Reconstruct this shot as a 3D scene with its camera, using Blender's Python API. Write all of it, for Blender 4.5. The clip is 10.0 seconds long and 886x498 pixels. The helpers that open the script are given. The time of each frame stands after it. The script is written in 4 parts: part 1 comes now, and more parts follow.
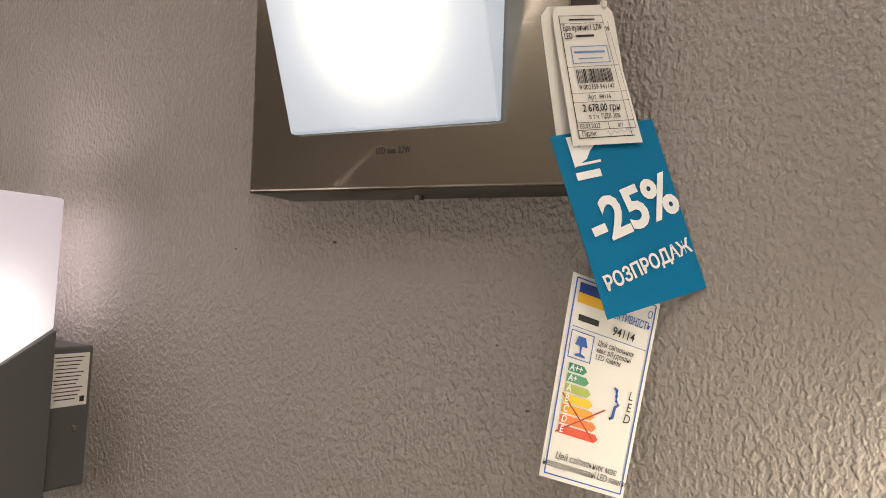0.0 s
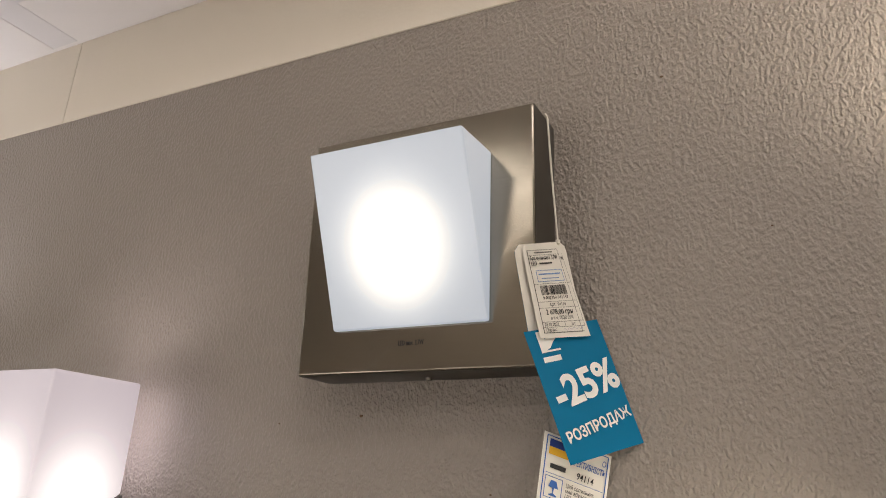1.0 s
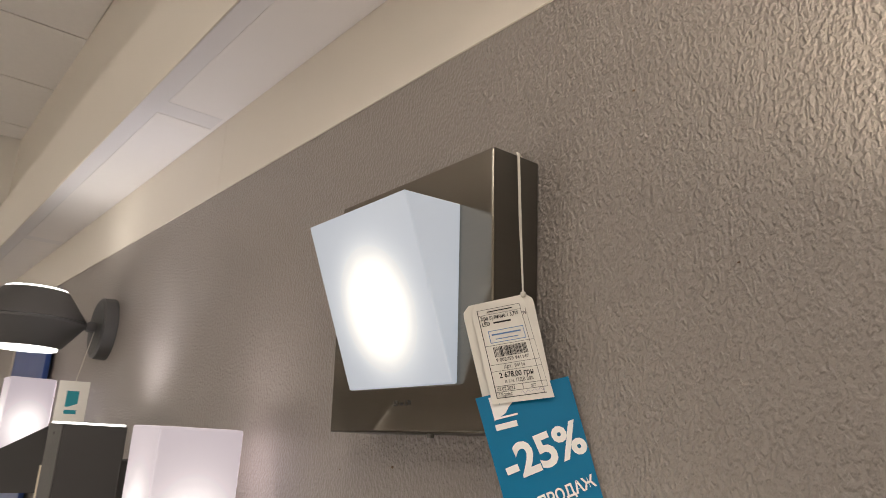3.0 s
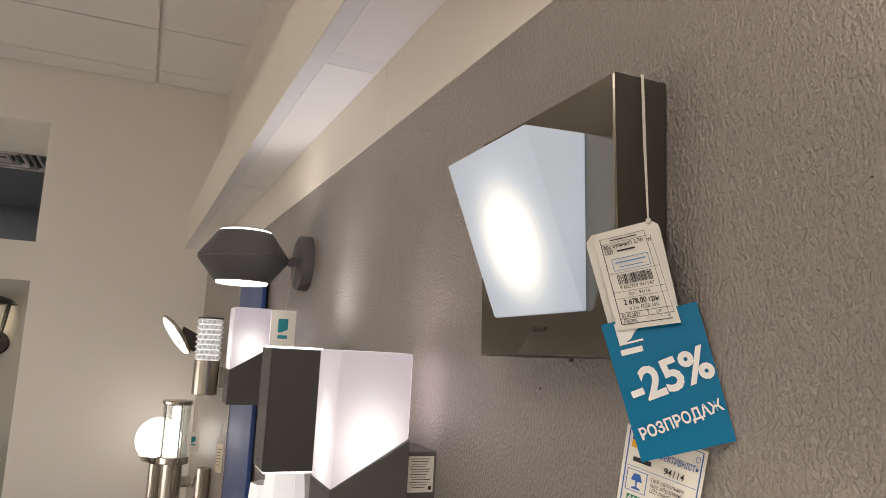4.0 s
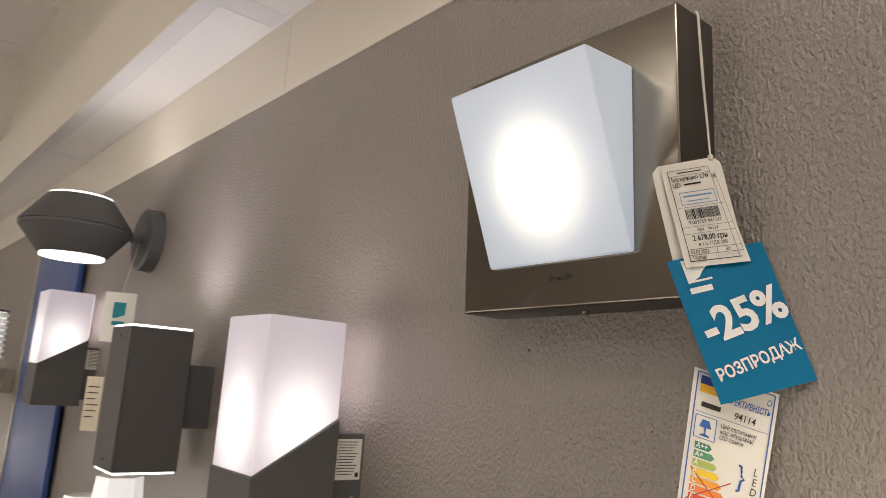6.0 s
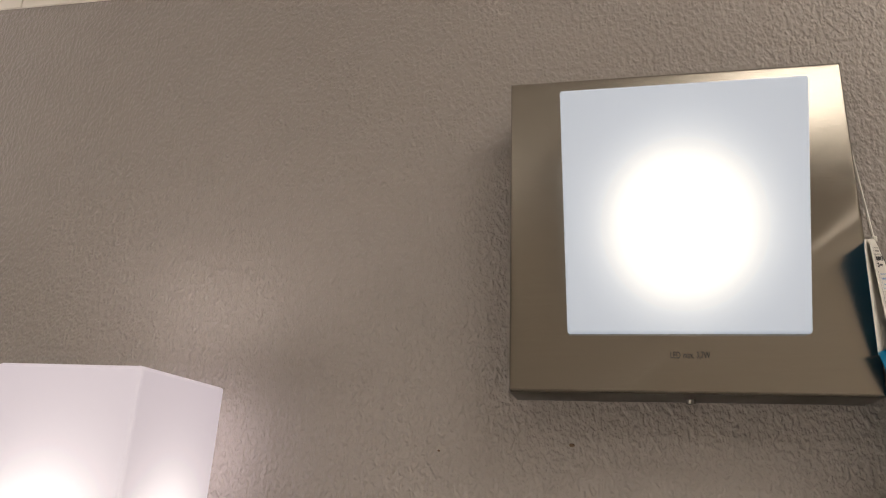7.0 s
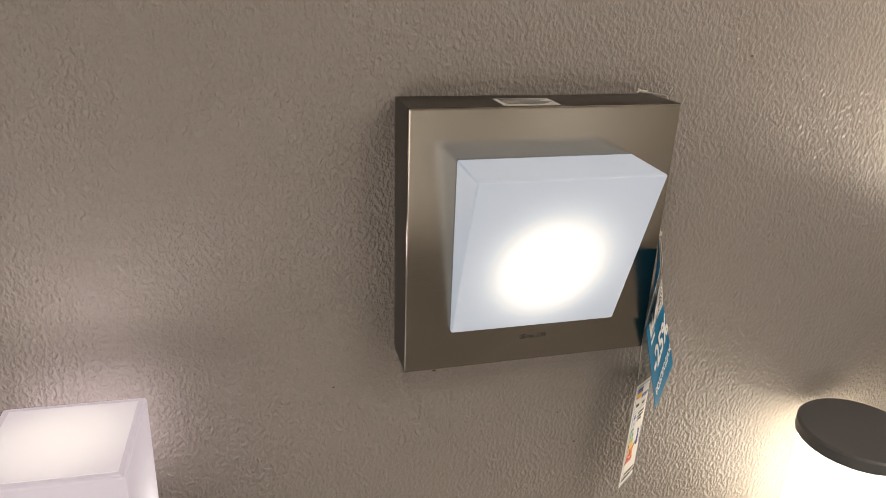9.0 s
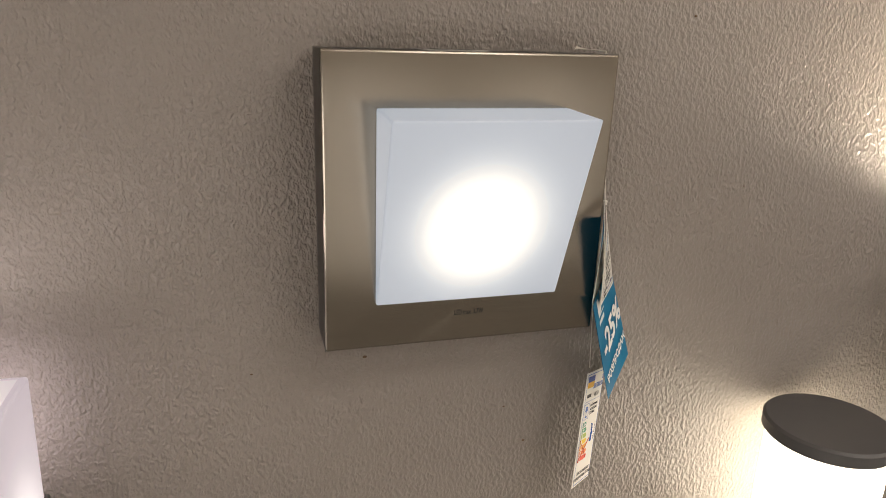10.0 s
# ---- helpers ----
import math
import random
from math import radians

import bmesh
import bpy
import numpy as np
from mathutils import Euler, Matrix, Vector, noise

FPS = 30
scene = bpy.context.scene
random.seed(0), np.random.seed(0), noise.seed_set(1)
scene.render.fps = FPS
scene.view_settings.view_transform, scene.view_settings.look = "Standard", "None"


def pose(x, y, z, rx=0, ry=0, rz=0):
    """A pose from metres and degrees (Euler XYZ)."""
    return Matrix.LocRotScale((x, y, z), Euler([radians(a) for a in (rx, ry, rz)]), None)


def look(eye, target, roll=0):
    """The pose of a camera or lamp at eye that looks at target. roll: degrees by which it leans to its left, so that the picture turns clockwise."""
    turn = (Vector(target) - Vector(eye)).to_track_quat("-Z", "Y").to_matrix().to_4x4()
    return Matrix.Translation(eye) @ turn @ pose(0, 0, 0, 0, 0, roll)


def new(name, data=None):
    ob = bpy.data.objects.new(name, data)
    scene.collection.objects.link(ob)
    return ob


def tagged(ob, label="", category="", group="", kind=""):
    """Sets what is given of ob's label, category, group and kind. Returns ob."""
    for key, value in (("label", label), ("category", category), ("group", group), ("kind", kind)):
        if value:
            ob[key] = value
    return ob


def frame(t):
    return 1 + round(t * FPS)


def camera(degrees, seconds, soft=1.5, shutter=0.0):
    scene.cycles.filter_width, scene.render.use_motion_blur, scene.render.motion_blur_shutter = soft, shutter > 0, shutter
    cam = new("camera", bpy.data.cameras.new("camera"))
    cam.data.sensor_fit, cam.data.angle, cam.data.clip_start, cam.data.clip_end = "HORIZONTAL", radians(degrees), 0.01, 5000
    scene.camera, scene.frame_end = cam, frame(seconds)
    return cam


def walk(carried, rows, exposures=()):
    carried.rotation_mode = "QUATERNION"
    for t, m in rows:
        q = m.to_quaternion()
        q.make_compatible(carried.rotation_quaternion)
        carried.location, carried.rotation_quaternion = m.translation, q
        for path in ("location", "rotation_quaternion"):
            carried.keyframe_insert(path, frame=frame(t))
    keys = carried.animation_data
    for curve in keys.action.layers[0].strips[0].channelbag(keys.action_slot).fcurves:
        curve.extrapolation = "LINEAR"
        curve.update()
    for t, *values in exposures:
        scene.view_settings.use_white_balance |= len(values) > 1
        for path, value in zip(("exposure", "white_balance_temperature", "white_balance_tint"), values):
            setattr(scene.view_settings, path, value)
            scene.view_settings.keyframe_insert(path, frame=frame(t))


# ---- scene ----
cam = camera(63.7, 10.0, soft=0.9, shutter=0.12)
PATH = [
    (0, (0.246, -0.425, 1.53), (-0.703, 1.333, 1.617), 3.4),
    (0.5, (0.273, -0.497, 1.493), (-0.656, 1.226, 1.903), 3.4),
    (1, (0.314, -0.569, 1.493), (-0.597, 1.095, 2.129), 3.3),
    (1.5, (0.327, -0.585, 1.483), (-0.567, 1.041, 2.229), 3.4),
    (2, (0.368, -0.568, 1.484), (-0.535, 1.038, 2.261), 3.3),
    (2.5, (0.438, -0.493, 1.533), (-0.666, 1.021, 2.233), 3.0),
    (2.7, (0.475, -0.458, 1.549), (-0.829, 0.922, 2.177), 3.0),
    (3, (0.521, -0.418, 1.577), (-1.0, 0.769, 2.105), 3.2),
    (3.2, (0.538, -0.403, 1.583), (-1.079, 0.675, 2.055), 3.1),
    (4.3, (0.574, -0.385, 1.585), (-1.279, 0.326, 1.832), 3.2),
    (4.5, (0.57, -0.393, 1.585), (-1.289, 0.306, 1.821), 3.4),
    (5, (0.566, -0.415, 1.572), (-1.302, 0.267, 1.788), 3.3),
    (5.5, (0.525, -0.455, 1.541), (-1.304, 0.319, 1.773), 3.5),
    (5.7, (0.485, -0.478, 1.528), (-1.257, 0.463, 1.809), 3.6),
    (6.8, (0.042, -0.518, 1.497), (-0.592, 1.279, 2.106), 3.6),
    (7, (-0.052, -0.531, 1.522), (-0.484, 1.319, 2.147), 3.3),
    (7.3, (-0.139, -0.567, 1.564), (-0.259, 1.334, 2.173), 3.3),
    (7.5, (-0.18, -0.574, 1.608), (-0.01, 1.346, 2.14), 2.7),
    (7.7, (-0.218, -0.567, 1.666), (0.128, 1.387, 1.911), 2.5),
    (8, (-0.247, -0.56, 1.752), (0.15, 1.38, 1.472), 2.5),
    (8.5, (-0.253, -0.567, 1.844), (0.163, 1.288, 1.224), 2.6),
    (9, (-0.22, -0.582, 1.904), (0.246, 1.23, 1.198), 2.6),
    (9.5, (-0.194, -0.589, 1.915), (0.304, 1.223, 1.23), 2.5),
    (10, (-0.167, -0.569, 1.822), (0.353, 1.278, 1.26), 2.5),
]
walk(cam, [(t, look(eye, target, roll)) for t, eye, target, roll in PATH],
     exposures=[(0, 0.13), (1.0, -0.05), (2.5, -0.06), (4.5, -0.1), (5.5, -0.1), (7, 0.0), (10, -0.04)])

# ---- world, light, exposure ----
world = bpy.data.worlds.new("world")
scene.world = world
world.use_nodes = True
world.node_tree.nodes["Background"].inputs[0].default_value = (0.9, 0.95, 1.0, 1)
world.node_tree.nodes["Background"].inputs[1].default_value = 0.05
scene.view_settings.exposure = 0.0

CEIL = 3.08
END_X = -3.85          # white end wall
NEAR_X = 3.2           # wall behind the camera's right
BACK_Y = -3.6          # far side of the shop
WALL_TOP = 1.974       # top of the grey paint
SOFFIT = 2.108


def area_lamp(name, m, size, watts, colour, spread=180):
    light = bpy.data.lights.new(name, "AREA")
    light.shape, light.size, light.size_y = "RECTANGLE", size[0], size[1]
    light.energy, light.color, light.spread = watts, colour, radians(spread)
    ob = new(name, light)
    ob.matrix_world = m
    return ob


def spot_lamp(name, m, watts, colour, angle, blend=0.6, radius=0.02):
    light = bpy.data.lights.new(name, "SPOT")
    light.energy, light.color, light.spot_size, light.spot_blend = watts, colour, radians(angle), blend
    light.shadow_soft_size = radius
    ob = new(name, light)
    ob.matrix_world = m
    return ob


WARM = (1.0, 0.86, 0.68)
NEUTRAL = (1.0, 0.90, 0.82)
# ceiling lights out of view; the last is added to brighten the white pier
PANELS = [(0.89, -1.33), (0.89, -2.53), (2.09, -1.33), (2.09, -2.53), (-1.2, -3.25)]
for px, py in PANELS:
    area_lamp("ceiling_light_glow", pose(px, py, CEIL - 0.04), (0.56, 0.56), 9.5 if px > 0 else 7.0, NEUTRAL)
# unseen panels added as fill for the pier and streaks in the steel
FILL_PANELS = [(-2.3, 0.75, 1.3, 0.45, 40), (0.62, 0.85, 0.1, 0.6, 2.2), (1.75, 0.85, 0.13, 0.6, 2.6)]   # x, z, half width, half height, watts
for px, pz, hw, hh, watts in FILL_PANELS:
    area_lamp("fill_panel_glow", pose(px, BACK_Y + 0.05, pz, 90, 0, 180), (2 * hw, 2 * hh), watts, NEUTRAL)
# unseen fill light added to lift the next bay's dark ceiling
area_lamp("next_bay_fill", pose(-6.3, -2.6, 2.77), (0.58, 0.58), 20, (0.92, 0.96, 1.0))


# ---- materials ----
def material(name, base, rough=0.6, metal=0.0, vary=0.08, scale=6.0, grain=0.0, grain_scale=300.0, stretch=(1, 1, 1),
             emission=None, strength=0.0, coat=0.0, rough_vary=0.08):
    m = bpy.data.materials.new(name)
    m.use_nodes = True
    nt = m.node_tree
    b = nt.nodes["Principled BSDF"]
    b.inputs["Roughness"].default_value, b.inputs["Metallic"].default_value = rough, metal
    b.inputs["Coat Weight"].default_value = coat
    co = nt.nodes.new("ShaderNodeTexCoord")
    mp = nt.nodes.new("ShaderNodeMapping")
    mp.inputs["Scale"].default_value = stretch
    nt.links.new(co.outputs["Object"], mp.inputs[0])
    n = nt.nodes.new("ShaderNodeTexNoise")
    n.inputs["Scale"].default_value, n.inputs["Detail"].default_value = scale, 5
    nt.links.new(mp.outputs[0], n.inputs["Vector"])
    mix = nt.nodes.new("ShaderNodeMix")
    mix.data_type = "RGBA"
    mix.inputs["A"].default_value = (*[c * (1 - vary) for c in base], 1)
    mix.inputs["B"].default_value = (*[min(1, c * (1 + vary)) for c in base], 1)
    nt.links.new(n.outputs["Fac"], mix.inputs["Factor"])
    nt.links.new(mix.outputs["Result"], b.inputs["Base Color"])
    rr = nt.nodes.new("ShaderNodeMapRange")
    rr.inputs["To Min"].default_value, rr.inputs["To Max"].default_value = max(0.02, rough - rough_vary), min(1, rough + rough_vary)
    nt.links.new(n.outputs["Fac"], rr.inputs["Value"])
    nt.links.new(rr.outputs[0], b.inputs["Roughness"])
    if grain:
        g = nt.nodes.new("ShaderNodeTexNoise")
        g.inputs["Scale"].default_value, g.inputs["Detail"].default_value = grain_scale, 3
        nt.links.new(mp.outputs[0], g.inputs["Vector"])
        bump = nt.nodes.new("ShaderNodeBump")
        bump.inputs["Strength"].default_value, bump.inputs["Distance"].default_value = 1.0, grain
        nt.links.new(g.outputs["Fac"], bump.inputs["Height"])
        nt.links.new(bump.outputs[0], b.inputs["Normal"])
    if emission:
        b.inputs["Emission Color"].default_value, b.inputs["Emission Strength"].default_value = (*emission, 1), strength
    return m


def plaster(name, base, relief, scale=250.0):
    """Painted stippled plaster: rounded blobs a few millimetres across over a gentle unevenness."""
    m = material(name, base, 0.31, vary=0.05, scale=3.0)
    nt = m.node_tree
    b = nt.nodes["Principled BSDF"]
    co = nt.nodes["Texture Coordinate"]
    tall = nt.nodes.new("ShaderNodeMapping")
    tall.inputs["Scale"].default_value = (1.15, 1.0, 0.8)
    nt.links.new(co.outputs["Object"], tall.inputs[0])
    drops = nt.nodes.new("ShaderNodeTexNoise")
    drops.inputs["Scale"].default_value, drops.inputs["Detail"].default_value = scale, 1.6
    fine = nt.nodes.new("ShaderNodeTexNoise")
    fine.inputs["Scale"].default_value, fine.inputs["Detail"].default_value = scale * 2.3, 1.0
    broad = nt.nodes.new("ShaderNodeTexNoise")
    broad.inputs["Scale"].default_value, broad.inputs["Detail"].default_value = 11, 2
    for node in (drops, fine, broad):
        nt.links.new(tall.outputs[0], node.inputs["Vector"])
    step = nt.nodes.new("ShaderNodeMapRange")
    step.interpolation_type = "SMOOTHSTEP"
    step.inputs["From Min"].default_value, step.inputs["From Max"].default_value = 0.36, 0.68
    nt.links.new(drops.outputs["Fac"], step.inputs["Value"])
    add = nt.nodes.new("ShaderNodeMath")
    add.operation = "MULTIPLY_ADD"
    add.inputs[1].default_value = 0.28
    nt.links.new(fine.outputs["Fac"], add.inputs[0])
    nt.links.new(step.outputs[0], add.inputs[2])
    add2 = nt.nodes.new("ShaderNodeMath")
    add2.operation = "MULTIPLY_ADD"
    add2.inputs[1].default_value = 1.5
    nt.links.new(broad.outputs["Fac"], add2.inputs[0])
    nt.links.new(add.outputs[0], add2.inputs[2])
    bump = nt.nodes.new("ShaderNodeBump")
    bump.inputs["Strength"].default_value, bump.inputs["Distance"].default_value = 1.0, relief
    nt.links.new(add2.outputs[0], bump.inputs["Height"])
    nt.links.new(bump.outputs[0], b.inputs["Normal"])
    return m


def diffuser(name, stops, centre, reach, axes=(1, 0, 1), base=(0.5, 0.5, 0.5)):
    """Opal plastic lit from inside: the light falls off from the lamp behind it, at centre in the part's own metres.
    stops: (share of reach, red, green, blue)."""
    m = material(name, base, 0.3, vary=0.01)
    nt = m.node_tree
    b = nt.nodes["Principled BSDF"]
    co = nt.nodes["Texture Coordinate"]
    sub = nt.nodes.new("ShaderNodeVectorMath")
    sub.operation = "SUBTRACT"
    sub.inputs[1].default_value = centre
    nt.links.new(co.outputs["Object"], sub.inputs[0])
    mul = nt.nodes.new("ShaderNodeVectorMath")
    mul.operation = "MULTIPLY"
    mul.inputs[1].default_value = [a / reach for a in axes]
    nt.links.new(sub.outputs[0], mul.inputs[0])
    ln = nt.nodes.new("ShaderNodeVectorMath")
    ln.operation = "LENGTH"
    nt.links.new(mul.outputs[0], ln.inputs[0])
    peak = max(max(c) for _, *c in stops)
    ramp = nt.nodes.new("ShaderNodeValToRGB")
    ramp.color_ramp.interpolation = "B_SPLINE"
    while len(ramp.color_ramp.elements) < len(stops):
        ramp.color_ramp.elements.new(0.5)
    for e, (at, *colour) in zip(ramp.color_ramp.elements, stops):
        e.position, e.color = at, (*[c / peak for c in colour], 1)
    nt.links.new(ln.outputs["Value"], ramp.inputs[0])
    nt.links.new(ramp.outputs["Color"], b.inputs["Emission Color"])
    b.inputs["Emission Strength"].default_value = peak
    return m


GREY_WALL = plaster("grey stippled paint", (0.290, 0.257, 0.229), 0.00098)
CREAM = material("cream paint", (0.72, 0.66, 0.57), 0.6, vary=0.03, grain=0.0003, grain_scale=220)
SOFFIT_WHITE = material("white soffit paint", (0.80, 0.77, 0.76), 0.5, vary=0.02, grain=0.0002, grain_scale=220)
SEAM_WHITE = material("filler white paint", (0.72, 0.70, 0.71), 0.35, vary=0.02)
WHITE_WALL = material("white wall paint", (0.84, 0.80, 0.74), 0.65, vary=0.03, scale=2, grain=0.0004, grain_scale=150)
CEILING_TILE = material("ceiling tile", (0.80, 0.77, 0.74), 0.8, vary=0.04, scale=40, grain=0.0004, grain_scale=400)
NICHE_PAINT = material("niche grey paint", (0.42, 0.41, 0.39), 0.65, vary=0.04, grain=0.0004, grain_scale=150)
DARK_CEILING = material("dark ceiling paint", (0.30, 0.30, 0.31), 0.8, vary=0.06)
FLOOR = material("pale floor tile", (0.28, 0.26, 0.235), 0.35, vary=0.1, scale=4)
STEEL = material("brushed steel", (0.29, 0.262, 0.218), 0.19, 1.0, vary=0.07, scale=30, grain=0.000022, grain_scale=60, stretch=(1, 6, 40), rough_vary=0.05)
# same steel as the front; the shade on the sides is put into its colour
STEEL_SHADED = material("shaded brushed steel", (0.125, 0.115, 0.10), 0.38, 1.0, vary=0.07, scale=30, grain=0.000005, grain_scale=60, stretch=(6, 1, 40), rough_vary=0.05)
STEEL_TUBE = material("brushed steel tube", (0.55, 0.51, 0.45), 0.27, 1.0, vary=0.05, scale=40, stretch=(1, 1, 0.03), rough_vary=0.04)
for steel in (STEEL, STEEL_SHADED):
    tangent = steel.node_tree.nodes.new("ShaderNodeTangent")
    tangent.direction_type, tangent.axis = "RADIAL", "Z"
    shader = steel.node_tree.nodes["Principled BSDF"]
    shader.inputs["Anisotropic"].default_value = 0.8
    steel.node_tree.links.new(tangent.outputs[0], shader.inputs["Tangent"])
SHOP_GREY = material("far shop wall paint", (0.58, 0.54, 0.49), 0.7, vary=0.15, scale=1.5)
ANTHRACITE = material("anthracite powder coat", (0.094, 0.091, 0.089), 0.5, vary=0.06, scale=30, grain=0.00012, grain_scale=1400)
BLACK = material("black lacquer", (0.012, 0.012, 0.012), 0.5, vary=0.1, scale=30)
WHITE_METAL = material("white lacquer", (0.78, 0.77, 0.75), 0.35, vary=0.02)
PAPER = material("white paper", (0.80, 0.77, 0.71), 0.6, vary=0.025, scale=60)
CREAM_PAPER = material("yellowed paper", (0.74, 0.66, 0.50), 0.6, vary=0.03, scale=60)
BLUE_CARD = material("blue glossy card", (0.0, 0.16, 0.32), 0.45, vary=0.03, scale=40)
BLUE_CARD.node_tree.nodes["Principled BSDF"].inputs["Specular IOR Level"].default_value = 0.2
INK = material("black ink", (0.02, 0.02, 0.022), 0.6, vary=0.02)
INK_BLUE = material("blue ink", (0.03, 0.12, 0.42), 0.6, vary=0.02)
INK_STAMP = material("stamp ink", (0.16, 0.30, 0.58), 0.6, vary=0.1)
INK_PEN = material("violet pen ink", (0.35, 0.30, 0.5), 0.6, vary=0.1)
WHITE_INK = material("white print", (0.86, 0.86, 0.84), 0.5, vary=0.01)
TEAL_INK = material("teal print", (0.0, 0.24, 0.30), 0.5, vary=0.02)
STRING = material("white cotton string", (0.72, 0.69, 0.62), 0.9, vary=0.1, scale=200)
BLUE_PANEL = material("deep blue panel", (0.03, 0.075, 0.27), 0.35, vary=0.05)
GLASS_MAT = bpy.data.materials.new("clear glass")
GLASS_MAT.use_nodes = True
gn = GLASS_MAT.node_tree
gn.nodes.remove(gn.nodes["Principled BSDF"])
clear, gloss, blend, edge = (gn.nodes.new(n) for n in ("ShaderNodeBsdfTransparent", "ShaderNodeBsdfGlossy", "ShaderNodeMixShader", "ShaderNodeLayerWeight"))
clear.inputs["Color"].default_value, gloss.inputs["Roughness"].default_value = (0.93, 0.94, 0.94, 1), 0.04
edge.inputs["Blend"].default_value = 0.25
share = gn.nodes.new("ShaderNodeMath")
share.operation = "MULTIPLY"
share.inputs[1].default_value = 0.45
gn.links.new(edge.outputs["Facing"], share.inputs[0])
gn.links.new(share.outputs[0], blend.inputs[0])
gn.links.new(clear.outputs[0], blend.inputs[1])
gn.links.new(gloss.outputs[0], blend.inputs[2])
gn.links.new(blend.outputs[0], gn.nodes["Material Output"].inputs["Surface"])

OPAL_COOL = diffuser("lit opal square", [(0.0, 1.55, 1.4, 1.12), (0.31, 1.4, 1.28, 1.06), (0.42, 0.86, 0.84, 0.80), (0.56, 0.46, 0.50, 0.545), (0.74, 0.32, 0.365, 0.425), (1.0, 0.29, 0.335, 0.395)],
                     (0, 0, -0.012), 0.1, base=(0.36, 0.36, 0.36))
OPAL_PINK = diffuser("lit opal column", [(0.0, 2.5, 2.35, 2.25), (0.37, 1.7, 1.58, 1.52), (0.46, 0.98, 0.88, 0.88), (0.58, 0.53, 0.455, 0.495), (0.76, 0.41, 0.345, 0.39), (1.0, 0.38, 0.32, 0.37)],
                     (0, -0.098, -0.118), 0.13, (1.0, 1.0, 0.8), base=(0.4, 0.4, 0.4))
OPAL_LID = diffuser("lit opal lid", [(0.0, 0.86, 0.76, 0.72), (0.6, 0.72, 0.63, 0.61), (1.0, 0.46, 0.39, 0.42)], (0, -0.098, 0.265), 0.056, (1, 1, 0))
BACK_FILL = material("back fill glow", (0.5, 0.5, 0.5), 0.4, vary=0.01, emission=(1.0, 0.86, 0.92), strength=2.6)
OPAL_WARM = diffuser("lit opal cylinder", [(0.0, 7.4, 6.5, 5.2), (0.5, 6.4, 5.6, 4.3), (1.0, 5.2, 4.4, 3.2)], (0, 0, -0.09), 0.13, (0.3, 0.3, 1))
GLOW_NEUTRAL = material("lit lens", (0.8, 0.8, 0.8), 0.4, emission=(1.0, 0.97, 0.92), strength=2.2)
GLOW_WARM = material("lit warm bulb", (0.8, 0.8, 0.8), 0.4, emission=(1.0, 0.80, 0.52), strength=22.0)
GLOW_DIM = material("dim warm bulb", (0.8, 0.8, 0.8), 0.4, emission=(1.0, 0.84, 0.62), strength=2.5)
GLOW_PANE = material("lit white pane", (0.8, 0.8, 0.8), 0.4, emission=(1.0, 0.96, 0.92), strength=0.75)
GLOW_CRYSTAL = material("lit crystal", (0.7, 0.7, 0.7), 0.15, emission=(1.0, 0.97, 0.93), strength=1.5)
INK_NAVY = material("navy ink", (0.02, 0.05, 0.25), 0.6, vary=0.02)
INK_YELLOW = material("yellow ink", (0.75, 0.42, 0.02), 0.6, vary=0.02)
INK_RED = material("red ink", (0.5, 0.06, 0.03), 0.6, vary=0.02)
RUST = material("brown stain", (0.14, 0.09, 0.05), 0.8, vary=0.2)
SCALE = [material("scale ink", c, 0.6, vary=0.02) for c in ((0.05, 0.24, 0.15), (0.10, 0.33, 0.18), (0.42, 0.50, 0.12),
         (0.85, 0.58, 0.03), (0.82, 0.36, 0.04), (0.80, 0.22, 0.05), (0.72, 0.09, 0.04))]
CRYSTAL = material("cut crystal", (0.72, 0.72, 0.72), 0.08, vary=0.02, emission=(1.0, 0.97, 0.93), strength=0.18)
GLOW_GLOBE = material("lit opal globe", (0.8, 0.8, 0.8), 0.4, emission=(1.0, 0.92, 0.82), strength=3.8)


# ---- building blocks ----
def part(name, bm, mat, parent=None, label="", smooth=False):
    me = bpy.data.meshes.new(name)
    bmesh.ops.recalc_face_normals(bm, faces=bm.faces)
    if smooth:
        for e in bm.edges:
            e.smooth = len(e.link_faces) == 2 and e.calc_face_angle() < 0.5
    bm.to_mesh(me)
    bm.free()
    me.materials.append(mat)
    if smooth:
        for p in me.polygons:
            p.use_smooth = True
    ob = new(name, me)
    if parent:
        ob.parent = parent
    return tagged(ob, label=label)


def thing(name, m, label, category, group="", kind=""):
    ob = new(name)
    ob.empty_display_size = 0.05
    ob.matrix_world = m
    return tagged(ob, label, category, group, kind)


def box(bm, x0, x1, y0, y1, z0, z1, bevel=0.0, segments=2):
    made = bmesh.ops.create_cube(bm, size=1.0, matrix=Matrix.Translation(((x0 + x1) / 2, (y0 + y1) / 2, (z0 + z1) / 2))
                                 @ Matrix.Diagonal((abs(x1 - x0), abs(y1 - y0), abs(z1 - z0), 1)))
    if bevel:
        edges = list({e for v in made["verts"] for e in v.link_edges})
        bmesh.ops.bevel(bm, geom=edges, offset=bevel, segments=segments, affect="EDGES", profile=0.5)
    return bm


def boxed(*a, **k):
    return box(bmesh.new(), *a, **k)


def solid(verts, faces, bevel=0.0, segments=2):
    bm = bmesh.new()
    vs = [bm.verts.new(v) for v in verts]
    for f in faces:
        bm.faces.new([vs[i] for i in f])
    bmesh.ops.recalc_face_normals(bm, faces=bm.faces)
    if bevel:
        bmesh.ops.bevel(bm, geom=list(bm.edges), offset=bevel, segments=segments, affect="EDGES", profile=0.5)
    return bm


